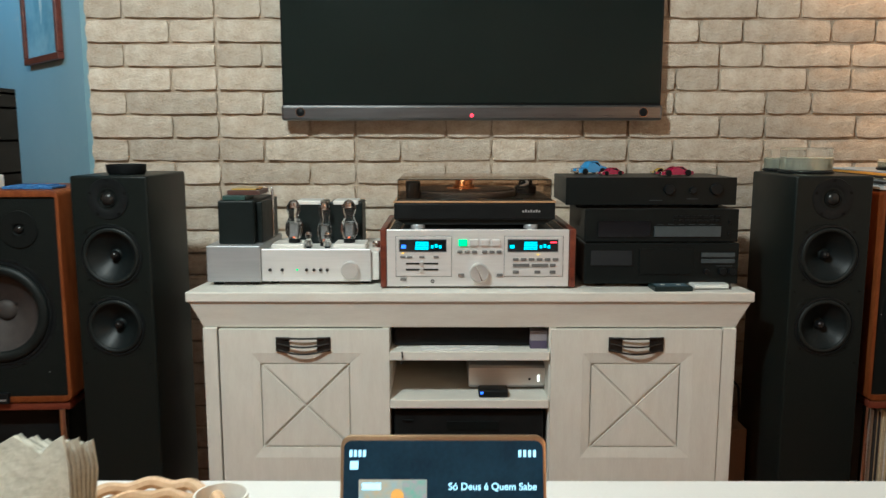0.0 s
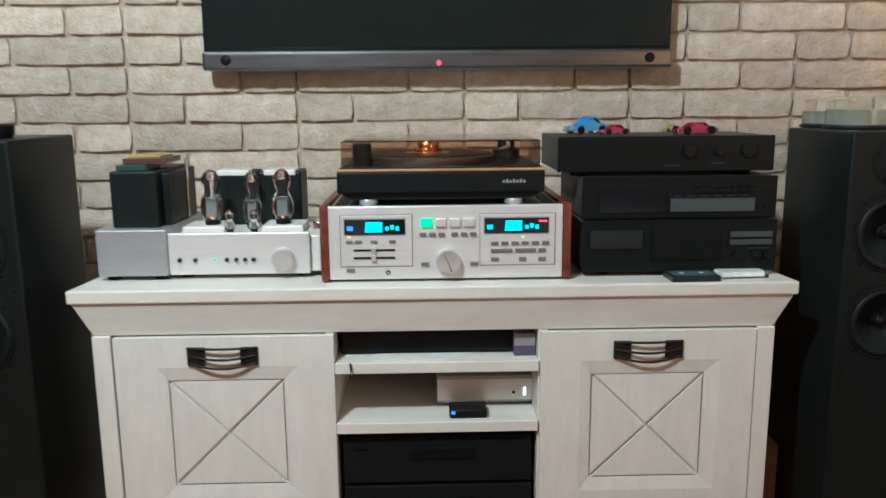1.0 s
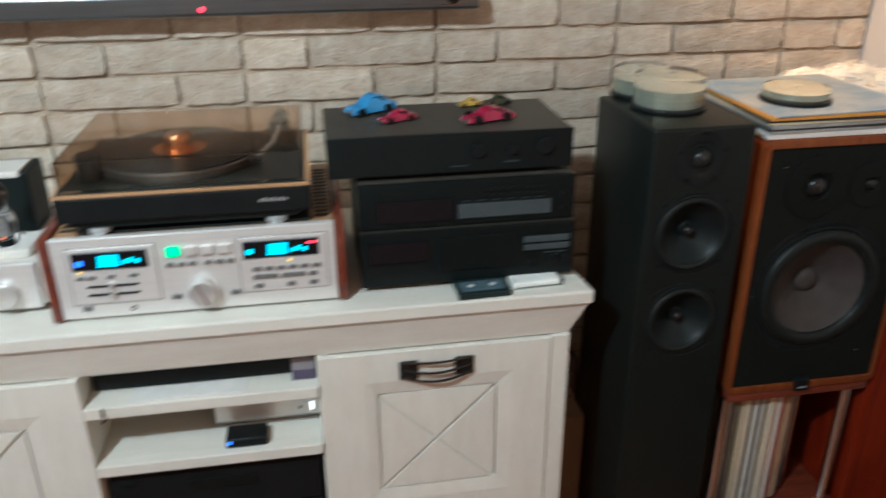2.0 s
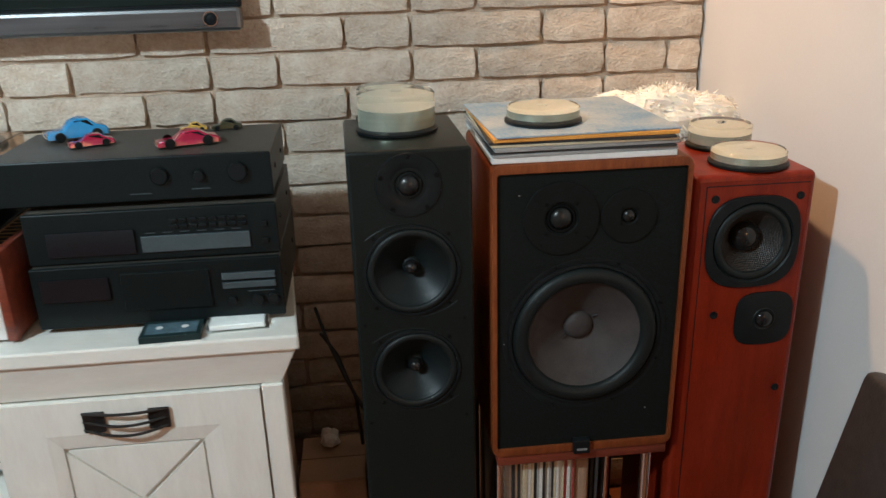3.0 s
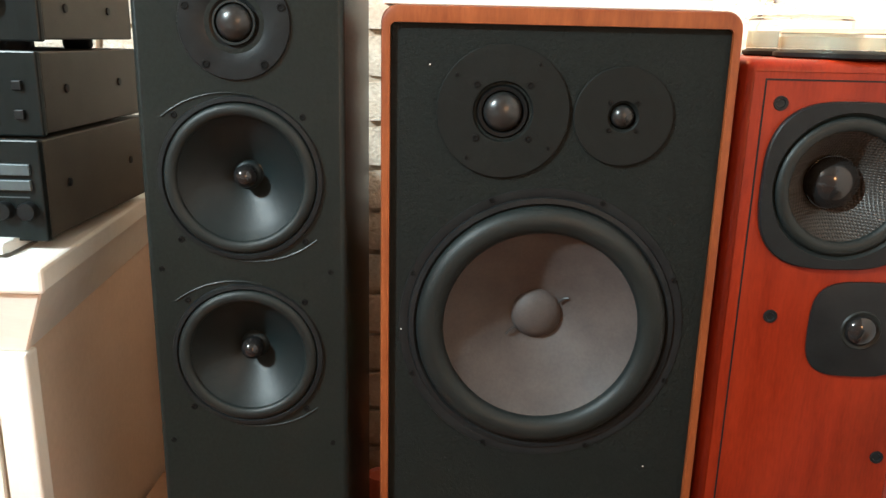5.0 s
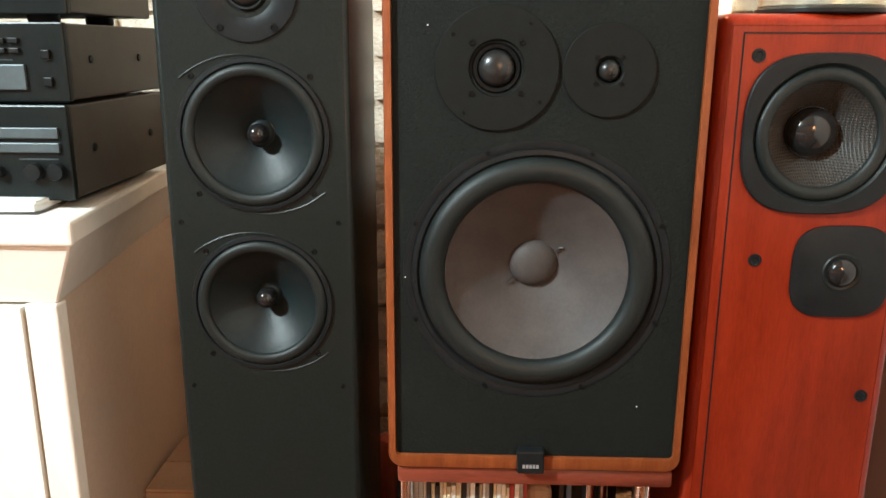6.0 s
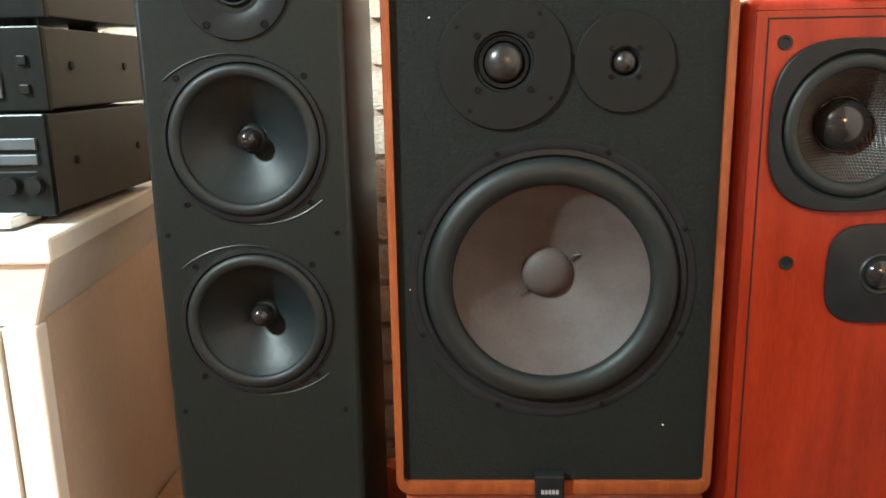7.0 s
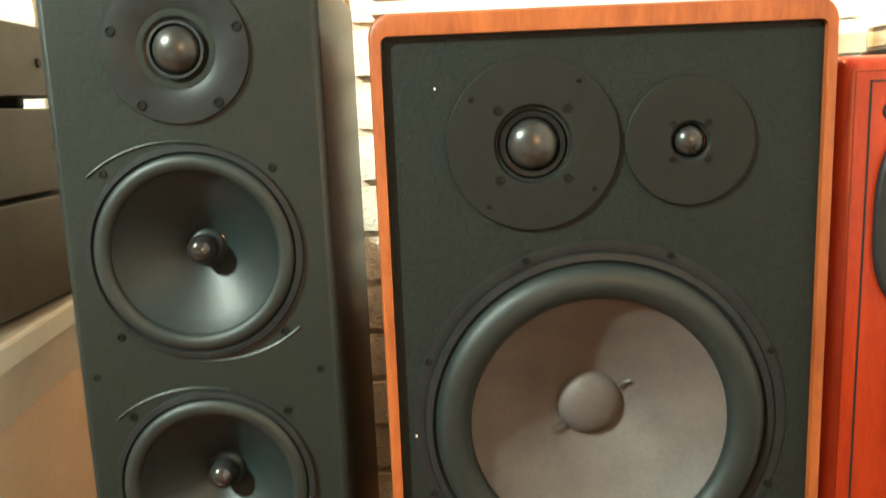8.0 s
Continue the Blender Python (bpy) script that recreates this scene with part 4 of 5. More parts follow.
def toy_car(m, paint, length, label, tall=0.30):
    """Die-cast saloon: rounded body, glasshouse, four wheels. Its nose points to -x."""
    c = thing("toy_car", m, label, "toy car", "toy cars")
    L, w = length, length * 0.38
    h = length * tall
    prof = [(-0.50, 0.14), (-0.505, 0.30), (-0.46, 0.42), (-0.22, 0.50), (-0.10, 0.86), (0.02, 0.98), (0.18, 0.96), (0.34, 0.60), (0.47, 0.50), (0.505, 0.36), (0.50, 0.14)]
    b = bmesh.new()
    rows = []
    for s in (-1.0, -0.86, 0.0, 0.86, 1.0):
        tuck = 0.94 if abs(s) == 1.0 else 1.0
        rows.append([b.verts.new((px * L * tuck, s * w / 2 * (1.0 if pz < 0.55 else 0.74), (pz if abs(s) < 1 else 0.14 + (pz - 0.14) * 0.92) * h)) for px, pz in prof])
    for p, q in zip(rows, rows[1:]):
        for i in range(len(prof) - 1):
            b.faces.new((p[i], p[i + 1], q[i + 1], q[i]))
        b.faces.new((p[-1], p[0], q[0], q[-1]))
    b.faces.new(rows[0][::-1])
    b.faces.new(rows[-1])
    bmesh.ops.subdivide_edges(b, edges=b.edges[:], cuts=1, use_grid_fill=True, smooth=0.35)
    body = part("body", b, paint, c, smooth=True)
    for sy in (-1, 1):
        part("side_window", slab([(-0.11 * L, 0.56 * h), (0.27 * L, 0.58 * h), (0.17 * L, 0.88 * h), (-0.03 * L, 0.88 * h)], sy * w * 0.385, sy * w * 0.36), WINDOW, body)
        part("headlamp", tube([(-0.495 * L, sy * w * 0.33, 0.33 * h), (-0.512 * L, sy * w * 0.33, 0.33 * h)], 0.05 * L, 10), CHROME, body)
        for px in (-0.30, 0.30):
            wb = lathe([(0.085 * L, 0), (0.085 * L, 0.05 * L), (0.05 * L, 0.055 * L), (0, 0.05 * L)], px * L, -sy * 0, 0.085 * L, 16)
            if sy > 0:
                wb.transform(Matrix.Rotation(math.pi, 4, "Z") @ Matrix.Translation((-2 * px * L, 0, 0)))
            wb.transform(Matrix.Translation((0, sy * w * 0.45, 0)))
            part("wheel", wb, BLACKP, c, smooth=True)
    part("bumper", box(-0.525 * L, -0.49 * L, -w * 0.46, w * 0.46, 0.14 * h, 0.26 * h, 0.001), CHROME, body)
    return c


UNIT_TOP = TOP + 0.208 + 0.084
toy_car(pose(0.484, 2.318, UNIT_TOP, 0, 0, 28), BLUECAR, 0.104, "light blue die-cast toy saloon on the hi-fi stack", 0.37)
toy_car(pose(0.530, 2.247, UNIT_TOP, 0, 0, 24), REDCAR, 0.074, "small crimson die-cast toy car on the hi-fi stack")
toy_car(pose(0.700, 2.218, UNIT_TOP, 0, 0, 18), REDCAR, 0.104, "crimson die-cast toy coupe on the hi-fi stack", 0.26)
toy_car(pose(0.688, 2.335, UNIT_TOP, 0, 0, 12), YELCAR, 0.048, "small yellow die-cast toy car behind the red one", 0.36)
toy_car(pose(0.748, 2.338, UNIT_TOP, 0, 0, 10), DARKCAR, 0.056, "small dark green die-cast toy car behind the red one", 0.36)

# cassette and its open case on the sideboard's edge
cs = thing("cassette", pose(0.662, 2.078, TOP, 0, 0, 2), "dark green compact cassette lying near the edge", "cassette")
part("shell", box(-0.050, 0.050, -0.032, 0.032, 0.0, 0.012, 0.001), mat("dark cassette shell", (0.015, 0.03, 0.03), rough=0.35, scale=40), cs)
part("label_strip", box(-0.042, 0.042, -0.022, 0.018, 0.012, 0.0125), mat("blue grey label", (0.10, 0.16, 0.19), (0.05, 0.08, 0.10), 0.5, scale=60), cs)
for sx in (-0.021, 0.021):
    part("reel_hole", upright([(0.006, 0.0126), (0.006, 0.0130), (0.004, 0.0128), (0, 0.0128)], sx, 0.0, 0, 14), PAPERW, cs, smooth=True)
cc = thing("cassette_box", pose(0.768, 2.103, TOP, 0, 0, 3), "clear cassette box with a white card inlay", "cassette box")
part("inlay", box(-0.046, 0.046, -0.030, 0.030, 0.003, 0.012, 0.001), PAPERW, cc)
part("shell", box(-0.051, 0.053, -0.034, 0.034, 0.0, 0.015, 0.0015), CAKE, cc).visible_shadow = False

# ---------------------------------------------------------------- things in the open compartment
mb = thing("media_box", pose(0.238, 2.145, 0.570), "flat silver media box with a white lamp on a shelf", "media box")
part("case", box(-0.107, 0.107, 0, 0.2, 0.004, 0.068, 0.006, 3), SILVERD, mb, smooth=True)
part("front_strip", box(-0.105, 0.105, -0.001, 0.003, 0.012, 0.060), SILVER, mb)
part("lamp", box(0.085, 0.090, -0.003, 0, 0.022, 0.040), WHITEI, mb)
part("socket", box(0.060, 0.066, -0.002, 0, 0.026, 0.032), BLACKP, mb)
ad = thing("streaming_adapter", pose(0.197, 2.068, 0.570), "small black streaming adapter with a blue lamp", "adapter")
part("case", box(-0.040, 0.040, 0, 0.05, 0.0, 0.021, 0.005, 3), BLACKP, ad, smooth=True)
part("lamp", box(-0.036, -0.028, -0.0015, 0.001, 0.011, 0.017), BLUEL, ad)
rt = thing("black_set_top_box", pose(0.09, 2.115, 0.702), "flat black set-top box under papers on a shelf", "set-top box")
part("case", box(-0.160, 0.205, 0, 0.25, 0.004, 0.059, 0.003), BLACKM, rt)
part("fascia", box(-0.161, 0.206, -0.006, 0.001, 0.003, 0.060, 0.002), BLACKP, rt)
pp = part("paper_sheet", box(0.0, 0.21, 2.060, 2.106, 0.7024, 0.7052, 0.0006), PAPERW)
tagged(pp, "loose white paper sheets on the upper shelf", "paper")
pb = thing("small_carton", pose(0.322, 2.085, 0.702), "small grey and purple carton on the upper shelf", "carton")
part("upper", box(-0.027, 0.018, 0, 0.08, 0.022, 0.049, 0.001), mat("grey carton", (0.30, 0.28, 0.30), rough=0.6, scale=30), pb)
part("lower", box(-0.027, 0.018, 0, 0.08, 0.0, 0.022, 0.001), mat("purple carton", (0.10, 0.08, 0.14), rough=0.6, scale=30), pb)
cb = part("cable", tube([(-0.048, 2.05, 0.703), (-0.046, 2.046, 0.690), (-0.049, 2.047, 0.675), (-0.05, 2.07, 0.665)], 0.0022), CABLE)
tagged(cb, "thin black cable over the shelf's edge", "cable")
for z, h in ((0.304, 0.112), (0.4175, 0.112)):
    lo = thing("video_recorder", pose(0.131, 2.075, z), "black deck in the lower compartment", "recorder", "lower black decks")
    part("case", box(-0.20, 0.20, 0.01, 0.36, 0.008, h, 0.003), BLACKM, lo)
    fc = part("fascia", box(-0.202, 0.202, 0, 0.01, 0.006, h, 0.003), BLACKP, lo)
    part("tray", box(-0.06, 0.08, -0.003, 0, 0.06, 0.085, 0.001), FACIA, fc)
    part("button", box(-0.18, -0.15, -0.004, 0, 0.085, 0.090, 0.001), FACIA, fc)
    for sx in (-0.15, 0.15):
        for y in (0.05, 0.30):
            part("foot", upright([(0.014, 0), (0.014, 0.008)], sx, y, 0, 14), BLACKP, lo, smooth=True)

# ---------------------------------------------------------------- disc tubs, records and throw on the loudspeakers


def disc_tub(m, r, h, label, lid_h=0.006):
    """Clear spindle tub full of discs on a black base."""
    d = thing("disc_tub", m, label, "disc tub", "disc tubs")
    part("base", upright([(r, 0), (r + 0.004, 0.002), (r + 0.004, 0.006), (r - 0.004, 0.009), (0, 0.009)], seg=48), BLACKP, d, smooth=True)
    dh = 0.010 + (h - lid_h - 0.010) * (0.6 if h > 0.04 else 0.85)
    part("discs", upright([(r - 0.005, 0.010), (r - 0.005, dh)], seg=48), DISC, d, smooth=True)
    part("top_disc", upright([(r - 0.005, dh), (0.02, dh + 0.0004), (0, dh + 0.0004)], seg=48), DISCTOP, d, "pale printed top disc", smooth=True)
    shell = part("cover", upright([(r, 0.007), (r, h - 0.004), (r - 0.004, h), (0.012, h), (0.010, h - 0.004), (0, h - 0.004)], seg=48), CAKE, d, "clear plastic cover", smooth=True)
    shell.visible_shadow = False
    return d


TZ = 1.166
disc_tub(pose(1.062, 2.215, TZ), 0.068, 0.070, "clear tub of blank discs on the black tower")
disc_tub(pose(1.050, 2.325, TZ), 0.056, 0.062, "clear tub of blank discs behind another tub")
AZ = 1.128
stack = [("white", PAPERW, 0.010, 0), ("grey", PAPERG, 0.006, 1), ("black", COVERS[2], 0.004, -1), ("grey", PAPERG, 0.007, 2), ("cream", COVERS[1], 0.004, 0), ("black", COVERS[2], 0.005, -2), ("orange", PAPERO, 0.007, 1), ("blue", PAPERB, 0.004, 3)]
z = AZ
for name, m_, t, turn in stack:
    b = box(-0.158, 0.158, -0.158, 0.158, 0, t - 0.0003, 0.0008, 1)
    b.transform(pose(1.368, 2.245, z, 0, 0, turn * 0.8))
    tagged(part("record_album", b, m_), name + " record sleeve lying in a pile on the loudspeaker", "record", "albums on the loudspeaker")
    z += t
disc_tub(pose(1.318, 2.19, z), 0.064, 0.030, "low tub of discs on the pile of records")
CZ = 1.085
disc_tub(pose(1.692, 2.165, CZ), 0.066, 0.030, "low tub of discs on the cherry loudspeaker")
disc_tub(pose(1.700, 2.305, CZ), 0.060, 0.048, "taller tub of discs at the back of the cherry loudspeaker")
db = thing("dark_dish", pose(-0.792, 2.16, TZ), "small dark round dish on the black tower", "dish")
part("bowl", upright([(0.045, 0), (0.050, 0.006), (0.052, 0.026), (0.048, 0.026), (0.045, 0.008), (0, 0.008)], seg=36), BLACKP, db, smooth=True)

# folding screen board with a fleece thrown over it, behind the corner loudspeakers
board = thing("chair_behind", pose(1.655, 2.50, 0), "dark high-backed chair behind the loudspeakers under a fleece", "chair")
part("backrest", box(-0.185, 0.185, 0, 0.03, 0.42, 1.10, 0.01), LEATHER, board, smooth=True)
part("seat", box(-0.185, 0.185, -0.10, 0.03, 0.40, 0.44, 0.01), LEATHER, board, smooth=True)
for sx in (-0.165, 0.165):
    for y in (-0.08, 0.015):
        part("leg", box(sx - 0.018, sx + 0.018, y - 0.015, y + 0.015, 0, 0.40, 0.003), LEATHER, board)


def fleece():
    """A lumpy soft roll over the chair back, grown over with fine hair."""
    rnd = random.Random(11)
    b = bmesh.new()
    bmesh.ops.create_uvsphere(b, u_segments=40, v_segments=20, radius=1.0)
    for v in b.verts:
        p = Vector((v.co.x * 0.185, v.co.y * 0.052, v.co.z * 0.062))
        p.z = max(p.z, -0.04)
        k = 1 + 0.34 * noise.noise(p * 22) + 0.16 * noise.noise(p * 60)
        v.co = Vector((1.650 + p.x, 2.515 + p.y * k, 1.105 + p.z * k))
    hosts = list(b.faces)
    for i in range(3200):
        f = rnd.choice(hosts)
        base = f.calc_center_median() + Vector((rnd.uniform(-0.012, 0.012), rnd.uniform(-0.006, 0.006), rnd.uniform(-0.006, 0.006)))
        out = (f.normal + Vector((rnd.uniform(-0.6, 0.6), rnd.uniform(-0.4, 0.4), rnd.uniform(-0.3, 0.5)))).normalized()
        ln = rnd.uniform(0.006, 0.017)
        sidev = out.cross(Vector((rnd.uniform(-1, 1), rnd.uniform(-1, 1), rnd.uniform(-1, 1)))).normalized() * rnd.uniform(0.0012, 0.0026)
        tip = base + out * ln + Vector((rnd.uniform(-0.006, 0.006), 0, -0.006))
        v = [b.verts.new(p) for p in (base - sidev, base + sidev, tip)]
        b.faces.new(v)
    return b


tagged(part("fleece_throw", fleece(), FLUFF, smooth=False), "cream long-haired fleece throw over the chair back", "throw")

# ---------------------------------------------------------------- left-hand things and the picture
pf_m = Matrix.Translation((LEFT_END + 0.04, WALL_Y + 0.165, 0)) @ Matrix.Rotation(radians(180 - 48), 4, "Z")
pf = thing("picture", pf_m @ pose(0.405, 0, 1.535), "framed picture in cool blues with a wooden frame", "picture")
for a in ((-0.215, 0.215, 0, 0.025), (-0.215, 0.215, 0.555, 0.58), (-0.215, -0.19, 0.0252, 0.5548), (0.19, 0.215, 0.0252, 0.5548)):
    part("frame_bar", box(a[0], a[1], 0.12, 0.142, a[2], a[3], 0.003), ROSE, pf)
part("image", box(-0.192, 0.192, 0.121, 0.13, 0.023, 0.557), mat("pale blue print", (0.34, 0.58, 0.66), (0.12, 0.34, 0.46), 0.35, scale=7, fine=30), pf)
part("pale_shape", slab([(-0.055, 0.548), (-0.050, 0.40), (-0.030, 0.27), (-0.005, 0.14), (0.012, 0.26), (0.030, 0.33), (0.050, 0.44), (0.058, 0.548)], 0.1296, 0.1312), mat("pale print", (0.62, 0.74, 0.76), (0.40, 0.60, 0.66), 0.35, scale=14, fine=40), pf, "pale tapering shape in the print")

rk = thing("black_rack", pose(-1.205, 2.20, 1.128), "small black wire rack with oddments on the loudspeaker", "rack")
for x in (-0.04, 0.05):
    part("upright", box(x - 0.006, x + 0.006, -0.02, 0.10, 0, 0.27, 0.003), BLACKP, rk)
for zz in (0.03, 0.12, 0.21, 0.25):
    part("tier", box(-0.046, 0.056, -0.02, 0.10, zz, zz + 0.012, 0.003), BLACKP, rk)
rn = random.Random(3)
for k in range(9):
    part("oddment", box(-0.03 + 0.018 * (k % 4), -0.016 + 0.018 * (k % 4), -0.015, 0.03, (0.042, 0.132, 0.222)[k % 3], (0.042, 0.132, 0.222)[k % 3] + rn.uniform(0.012, 0.028), 0.002), (BLACKP, SILVERD, PAPERG)[k % 3], rk)
tagged(part("cream_block", box(-1.140, -1.118, 2.12, 2.15, 1.1285, 1.165, 0.003), FLUFF), "small cream wooden block on the loudspeaker", "block")
cl = bmesh.new()
for i in range(7):
    box(-1.10 + 0.018 * i, -1.075 + 0.018 * i, 2.10 + 0.004 * (i % 3), 2.18, 1.1285, 1.136 + 0.003 * (i % 2), 0.002, bm=cl)
tagged(part("blue_cloth", cl, mat("blue cloth", (0.05, 0.18, 0.42), (0.03, 0.10, 0.28), 0.8, scale=50, bump=0.4)), "folded bright blue cloth on the loudspeaker", "cloth")

# floor clutter between the sideboard and the tower
cart = thing("cardboard_box", pose(0.897, 2.35, 0), "brown cardboard box on the floor between sideboard and tower", "box")
part("carton", box(-0.078, 0.066, -0.085, 0.085, 0.0, 0.401, 0.004), CARDB, cart)
part("flap", box(-0.077, 0.065, -0.084, -0.002, 0.401, 0.405, 0.001), CARDB, cart)
part("flap", box(-0.077, 0.065, 0.002, 0.084, 0.401, 0.4045, 0.001), CARDB, cart)
for k, (pts, m_) in enumerate((
        ([(0.86, 2.60, 0.66), (0.89, 2.50, 0.62), (0.93, 2.42, 0.56), (0.97, 2.37, 0.50), (0.98, 2.36, 0.30)], CABLE),
        ([(0.87, 2.58, 0.60), (0.91, 2.47, 0.60), (0.95, 2.40, 0.52), (0.97, 2.38, 0.20)], CABLE),
        ([(1.19, 2.52, 0.55), (1.20, 2.44, 0.52), (1.215, 2.42, 0.48), (1.22, 2.45, 0.30)], CABLER),
        ([(1.19, 2.50, 0.50), (1.205, 2.43, 0.46), (1.22, 2.42, 0.40), (1.21, 2.45, 0.20)], CABLER))):
    tagged(part("cable", tube(pts, 0.004), m_, smooth=True), "loose cable hanging behind the loudspeakers", "cable", "loose cables")
vs = upright([(0.034, 0), (0.040, 0.02), (0.041, 0.20), (0.037, 0.32), (0.030, 0.375), (0.022, 0.392), (0.018, 0.388), (0, 0.386)], 1.172, 2.47, 0, 28)
tagged(part("red_vessel", vs, mat("dull red glaze", (0.20, 0.045, 0.025), (0.13, 0.028, 0.016), 0.4, scale=14), smooth=True), "dull red rounded vessel on the floor behind the stand", "vessel")
crumple = bmesh.new()
bmesh.ops.create_icosphere(crumple, subdivisions=2, radius=0.022, matrix=Matrix.Translation((0.885, 2.40, 0.424)))
for v in crumple.verts:
    v.co += Vector((noise.noise(v.co * 70), noise.noise(v.co * 70 + Vector((5, 0, 0))), noise.noise(v.co * 70 + Vector((0, 5, 0))))) * 0.014
tagged(part("paper_scrap", crumple, PAPERW), "crumpled pale paper scrap on the box", "paper")

# chair by the plain wall
ch = thing("leather_chair", pose(1.885, 1.655, 0), "dark brown padded chair against the side wall", "chair")
bk = box(-0.022, 0.022, -0.21, 0.21, 0.0, 0.43, 0.016, 3)
bk.transform(Matrix.Translation((-0.185, 0, 0.40)) @ Matrix.Rotation(radians(12), 4, "Y"))
part("backrest", bk, LEATHER, ch, smooth=True)
part("seat", box(-0.60, -0.17, -0.21, 0.21, 0.38, 0.44, 0.02, 3), LEATHER, ch, smooth=True)
for sx in (-0.56, -0.20):
    for sy in (-0.18, 0.18):
        part("leg", box(sx - 0.018, sx + 0.018, sy - 0.018, sy + 0.018, 0, 0.38, 0.003), IRON, ch)

# ---------------------------------------------------------------- table in front with its things
TB = 0.75
tab = thing("dining_table", pose(0.1, 0.70, 0), "white dining table at the start of the walk", "table")
part("tabletop", box(-1.1, 1.0, -0.40, 0.467, TB - 0.03, TB, 0.004), TABLEW, tab)
for sx in (-1.03, 0.93):
    for sy in (-0.33, 0.40):
        part("leg", box(sx - 0.03, sx + 0.03, sy - 0.03, sy + 0.03, 0, TB - 0.03, 0.004), TABLEW, tab)

tl = thing("tablet", Matrix.Translation((0.063, 0.905, TB + 0.004)) @ Matrix.Rotation(radians(-17), 4, "X"), "gold-rimmed tablet leaning on a stand with its screen lit", "tablet")
part("body", slab(rounded(-0.126, 0.126, 0.0, 0.160, 0.013), 0.0, 0.009, 0.002), ROSEGOLD, tl, smooth=True)
sc = part("screen", slab(rounded(-0.122, 0.122, 0.004, 0.1535, 0.010), -0.001, 0.001), TABLET_UI, tl, "dark glowing screen with blue lettering")
for k in range(4):
    part("status_mark", box(-0.115 + k * 0.0055, -0.1115 + k * 0.0055, -0.0018, -0.0009, 0.134, 0.142), UI_WHITE, sc)
    part("status_mark", box(0.092 + k * 0.006, 0.0955 + k * 0.006, -0.0018, -0.0009, 0.134, 0.142), UI_WHITE, sc)
part("menu_mark", box(-0.114, -0.104, -0.0018, -0.0009, 0.119, 0.129), UI_WHITE, sc)
part("thumbnail", box(-0.103, -0.02, -0.0018, -0.0009, 0.062, 0.107), UI_PIC, sc)
part("thumbnail_block", box(-0.050, -0.021, -0.0024, -0.0017, 0.080, 0.106), mat("screen pink and green", (0.35, 0.2, 0.3), (0.05, 0.35, 0.25), 0.4, scale=70, emit=(0.22, 0.30, 0.24), emit_strength=0.45), sc)
part("thumbnail_spot", lathe([(0.008, 0.0017), (0.008, 0.0027), (0, 0.0027)], -0.056, 0, 0.088, 20), mat("screen orange", (0.5, 0.25, 0.05), rough=0.4, emit=(0.9, 0.45, 0.12), emit_strength=0.5), sc)
part("thumbnail_mark", box(-0.099, -0.076, -0.0026, -0.0017, 0.095, 0.103), UI_WHITE, sc)
fc = bpy.data.curves.new("caption", "FONT")
fc.body, fc.size, fc.extrude, fc.offset = "S\u00f3 Deus \u00e9 Quem Sabe", 0.0118, 0.0002, 0.00012
fc.materials.append(UI_WHITE)
cap = new("caption", fc)
cap.parent = sc
cap.matrix_basis = pose(0.006, -0.0016, 0.095, 90, 0, 0)
stp = box(-0.05, 0.05, 0.0, 0.003, 0.0, 0.10, 0.001)
stp.transform(Matrix.Translation((0, 0.068, 0.018)) @ Matrix.Rotation(radians(31), 4, "X"))
part("rear_stand", stp, BLACKP, tl)

bsk = thing("wicker_basket", pose(-0.318, 0.925, TB), "round honey wicker bread basket on the table", "basket")
for k in range(5):
    pts = []
    rad = 0.085 + 0.006 * k
    for i in range(121):
        a = 2 * math.pi * i / 120
        pts.append((rad * math.cos(a), rad * math.sin(a), 0.007 + 0.012 * k + 0.003 * math.sin(a * 12 + k * math.pi)))
    part("wicker_strand", tube(pts, 0.0085, 8), WICKER, bsk, smooth=True)
part("base", upright([(0.085, 0.0), (0.088, 0.008), (0, 0.008)], seg=32), WICKER, bsk)
nk = thing("napkin_holder", pose(-0.458, 0.945, TB), "pale embossed paper napkins fanned in a holder", "napkins")
part("holder", box(-0.085, 0.075, 0.028, 0.036, 0.0, 0.10, 0.002), WHITEL, nk)
for k in range(7):
    pts = []
    peaks = [(-0.09, 0.135), (-0.065, 0.145), (-0.035, 0.128), (-0.005, 0.148), (0.012, 0.155), (0.030, 0.140), (0.042, 0.135), (0.058, 0.148), (0.070, 0.152), (0.074, 0.12)]
    out = [(x + 0.002 * k, zz + 0.012 - 0.004 * k + 0.003 * ((k * 7 + i) % 3)) for i, (x, zz) in enumerate(peaks)] + [(0.074, 0.0), (-0.09, 0.0)]
    part("napkin", slab(out, -0.030 + 0.008 * k, -0.026 + 0.008 * k), NAPKIN, nk)
cup = thing("small_cup", pose(-0.218, 0.965, TB), "small white cup with red and black marks on the table", "cup")
part("bowl", upright([(0.026, 0), (0.030, 0.004), (0.034, 0.074), (0.0315, 0.074), (0.028, 0.008), (0, 0.008)], seg=32), WHITEL, cup, smooth=True)
for k, (a, m_) in enumerate(((-118, REDCAR), (-80, BLACKP), (-58, REDCAR))):
    part("mark", box(0.0345 * math.cos(radians(a)) - 0.004, 0.0345 * math.cos(radians(a)) + 0.004, 0.0345 * math.sin(radians(a)) - 0.002, 0.0345 * math.sin(radians(a)) + 0.001, 0.060, 0.069, 0.001), m_, cup)

# ---------------------------------------------------------------- bricks
PERIOD, COURSE, HEADER = 0.4505, 0.0768, 0.150
X0, Z0 = -1.1305, 1.181 - 15 * 0.0768
GAP = 0.008
brnd = random.Random(21)


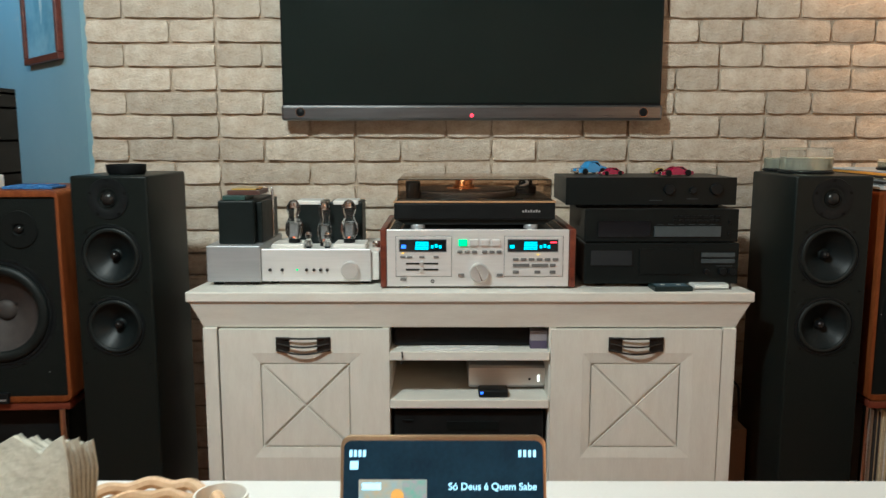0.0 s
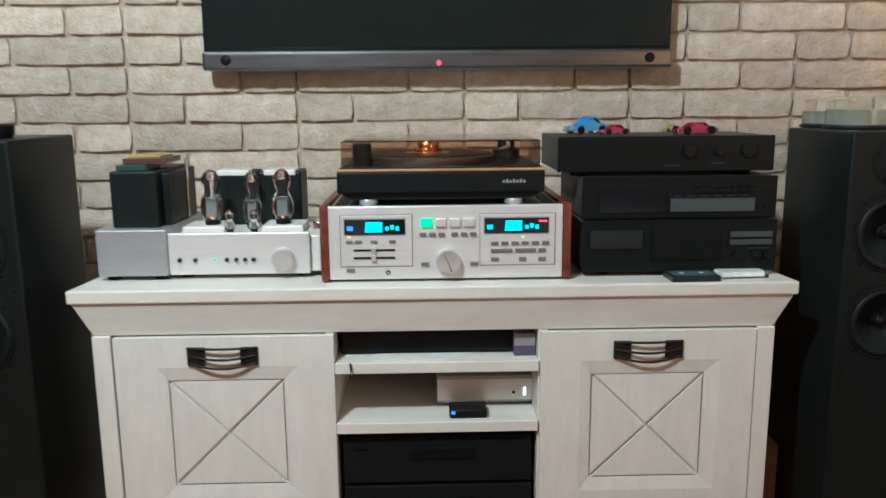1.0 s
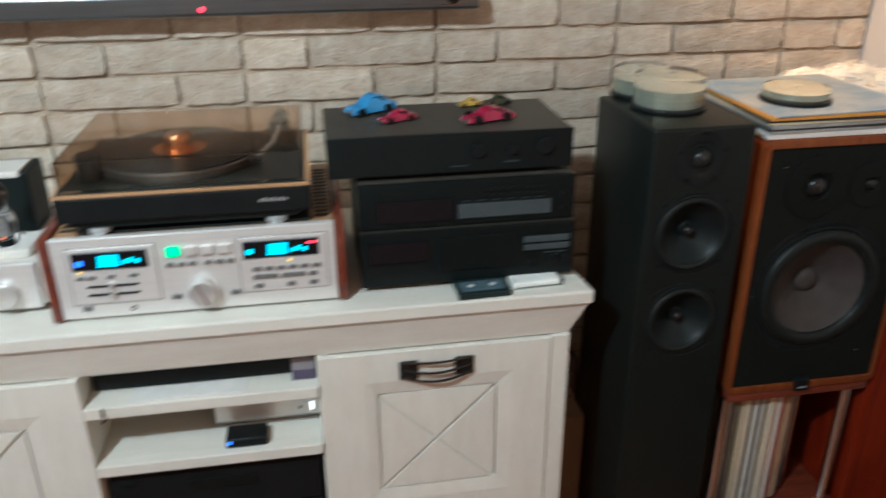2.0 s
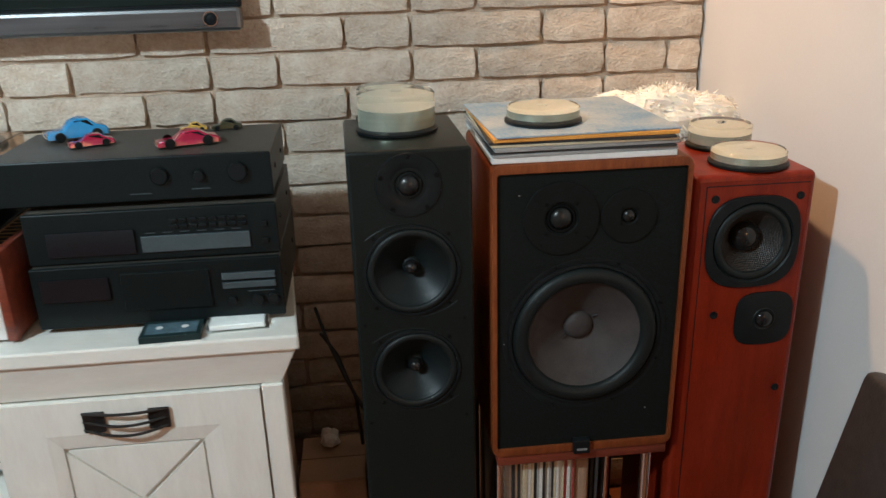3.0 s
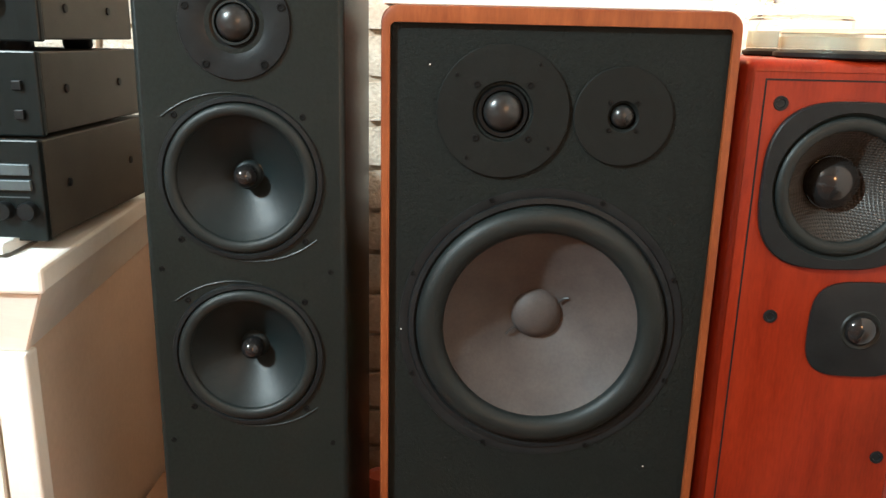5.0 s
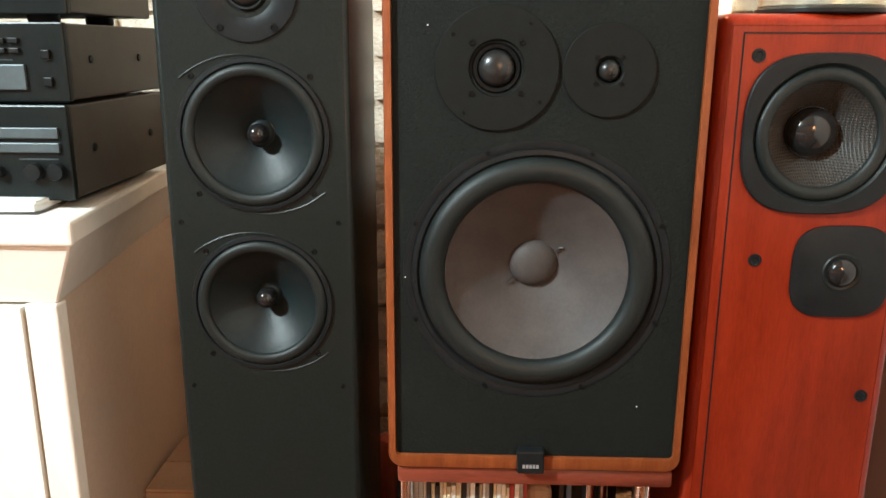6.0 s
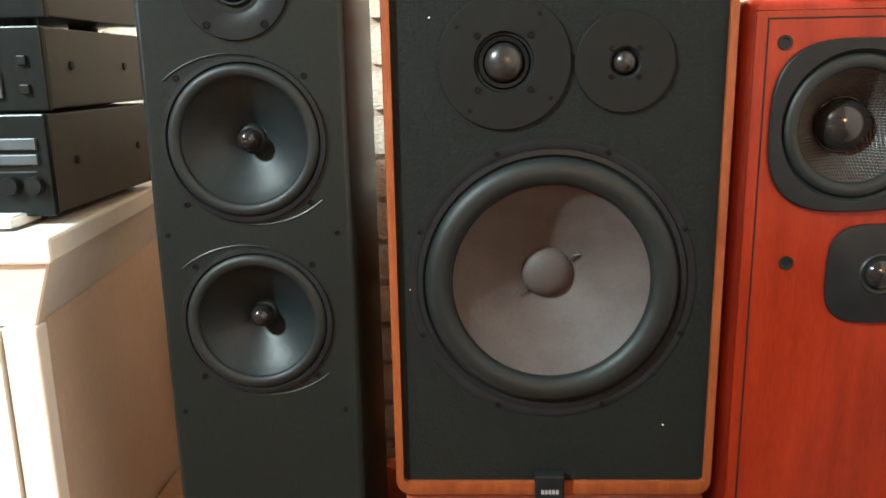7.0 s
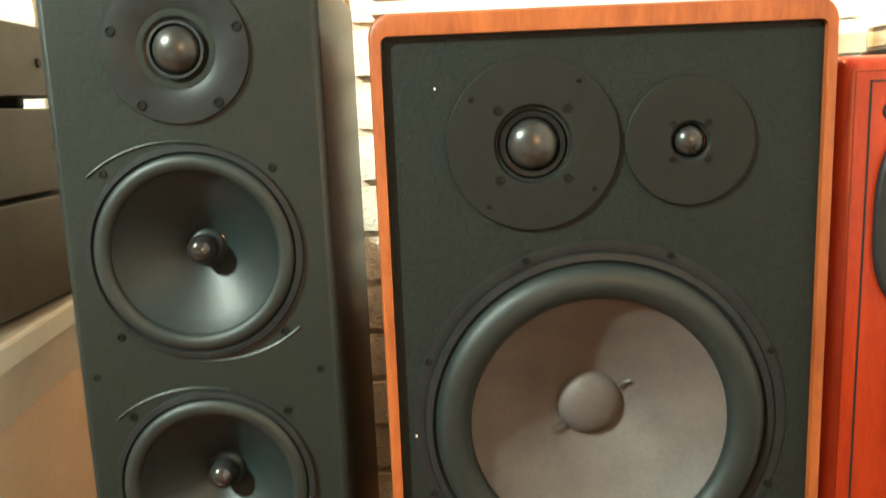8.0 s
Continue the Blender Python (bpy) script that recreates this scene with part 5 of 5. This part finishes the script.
def brick_mesh(w, h, seed):
    """One brick slip with chipped, uneven edges: front of 5 x 3 points, sides back to the mortar."""
    r = random.Random(seed)
    nx, nz = (7, 4) if w > 0.2 else (5, 4)
    front, backs = [], []
    verts, faces = [], []
    for j in range(nz):
        for i in range(nx):
            u, v = i / (nx - 1), j / (nz - 1)
            edge = i in (0, nx - 1) or j in (0, nz - 1)
            corner = i in (0, nx - 1) and j in (0, nz - 1)
            x = (u - 0.5) * w + (r.uniform(-0.0024, 0.0016) if not corner else (0.5 - u) * 0.006)
            z = (v - 0.5) * h + (r.uniform(-0.0017, 0.0017) if not corner else (0.5 - v) * 0.005)
            y = (r.uniform(0.0005, 0.007) if r.random() < 0.55 else r.uniform(-0.003, 0.001)) if edge else r.uniform(-0.004, 0.0015)
            verts.append((x, y, z))
    for j in range(nz - 1):
        for i in range(nx - 1):
            a = j * nx + i
            faces.append((a, a + 1, a + nx + 1, a + nx))
    loop = [i for i in range(nx)] + [j * nx + nx - 1 for j in range(1, nz)] + [(nz - 1) * nx + i for i in range(nx - 2, -1, -1)] + [j * nx for j in range(nz - 2, 0, -1)]
    base = len(verts)
    for i in loop:
        x, y, z = verts[i]
        verts.append((x * 1.004, 0.018, z * 1.004))
    n = len(loop)
    for k in range(n):
        a, c = loop[k], loop[(k + 1) % n]
        faces.append((c, a, base + k, base + (k + 1) % n))
    me = bpy.data.meshes.new("brick")
    me.from_pydata(verts, [], faces)
    me.materials.append(BRICK)
    me.shade_smooth()
    me.set_sharp_from_angle(angle=radians(50))
    return me


STRETCH = [brick_mesh(PERIOD - HEADER - GAP, COURSE - GAP, 100 + k) for k in range(9)]
HEAD = [brick_mesh(HEADER - GAP, COURSE - GAP, 200 + k) for k in range(7)]
CUTS = {}
# courses whose bond starts anew beside the television: where a short brick begins
SPLIT, SHORT, STEP = 0.70, 0.142, 0.432
BOND = {18: 0.822, 19: 0.962, 20: 0.892, 21: 1.078}


def spans(row):
    """The bricks of one course: both ends, full width, and whether it is a short one."""
    out = []
    end = SPLIT if row in BOND else RIGHT_END
    x, k = X0, row % 2
    while x < end - 0.01:
        w = HEADER if k % 2 == 1 else PERIOD - HEADER
        out.append((max(x, LEFT_END), min(x + w, end), w, k % 2 == 1))
        x, k = x + w, k + 1
    if row in BOND:
        x, k = BOND[row] - STEP, 1
        while x < RIGHT_END - 0.01:
            w = SHORT if k % 2 == 1 else STEP - SHORT
            if x + w > SPLIT:
                out.append((max(x, SPLIT), min(x + w, RIGHT_END), w, k % 2 == 1))
            x, k = x + w, k + 1
    return out


far = bmesh.new()
rows = int(CEILING / COURSE) + 1
for row in range(-1, rows):
    zc = Z0 + row * COURSE + COURSE / 2
    if zc < 0.03 or zc > CEILING - 0.02:
        continue
    for a, c, w, is_head in spans(row):
        if c - a <= 0.03:
            continue
        if c - a > w - 1e-6 and w in (HEADER, PERIOD - HEADER):
            me = (HEAD if is_head else STRETCH)[brnd.randrange(7 if is_head else 9)]
        else:
            key = round(c - a, 3)
            me = CUTS.setdefault(key, None) or brick_mesh(c - a - GAP, COURSE - GAP, int(key * 1000))
            CUTS[key] = me
        m = pose((a + c) / 2, WALL_Y + brnd.uniform(-0.003, 0.002), zc, brnd.uniform(-0.8, 0.8), brnd.uniform(-0.35, 0.35), brnd.uniform(-0.4, 0.4))
        if 0.40 < zc < 1.74:
            ob = new("brick", me)
            ob.parent = wall_north
            ob.matrix_basis = m
        else:
            nb = bmesh.new()
            nb.from_mesh(me)
            join(far, nb, m)
rest = part("far_bricks", far, BRICK, wall_north, smooth=False)
tagged(rest, "whitewashed bricks high and low on the wall", kind="stuff")
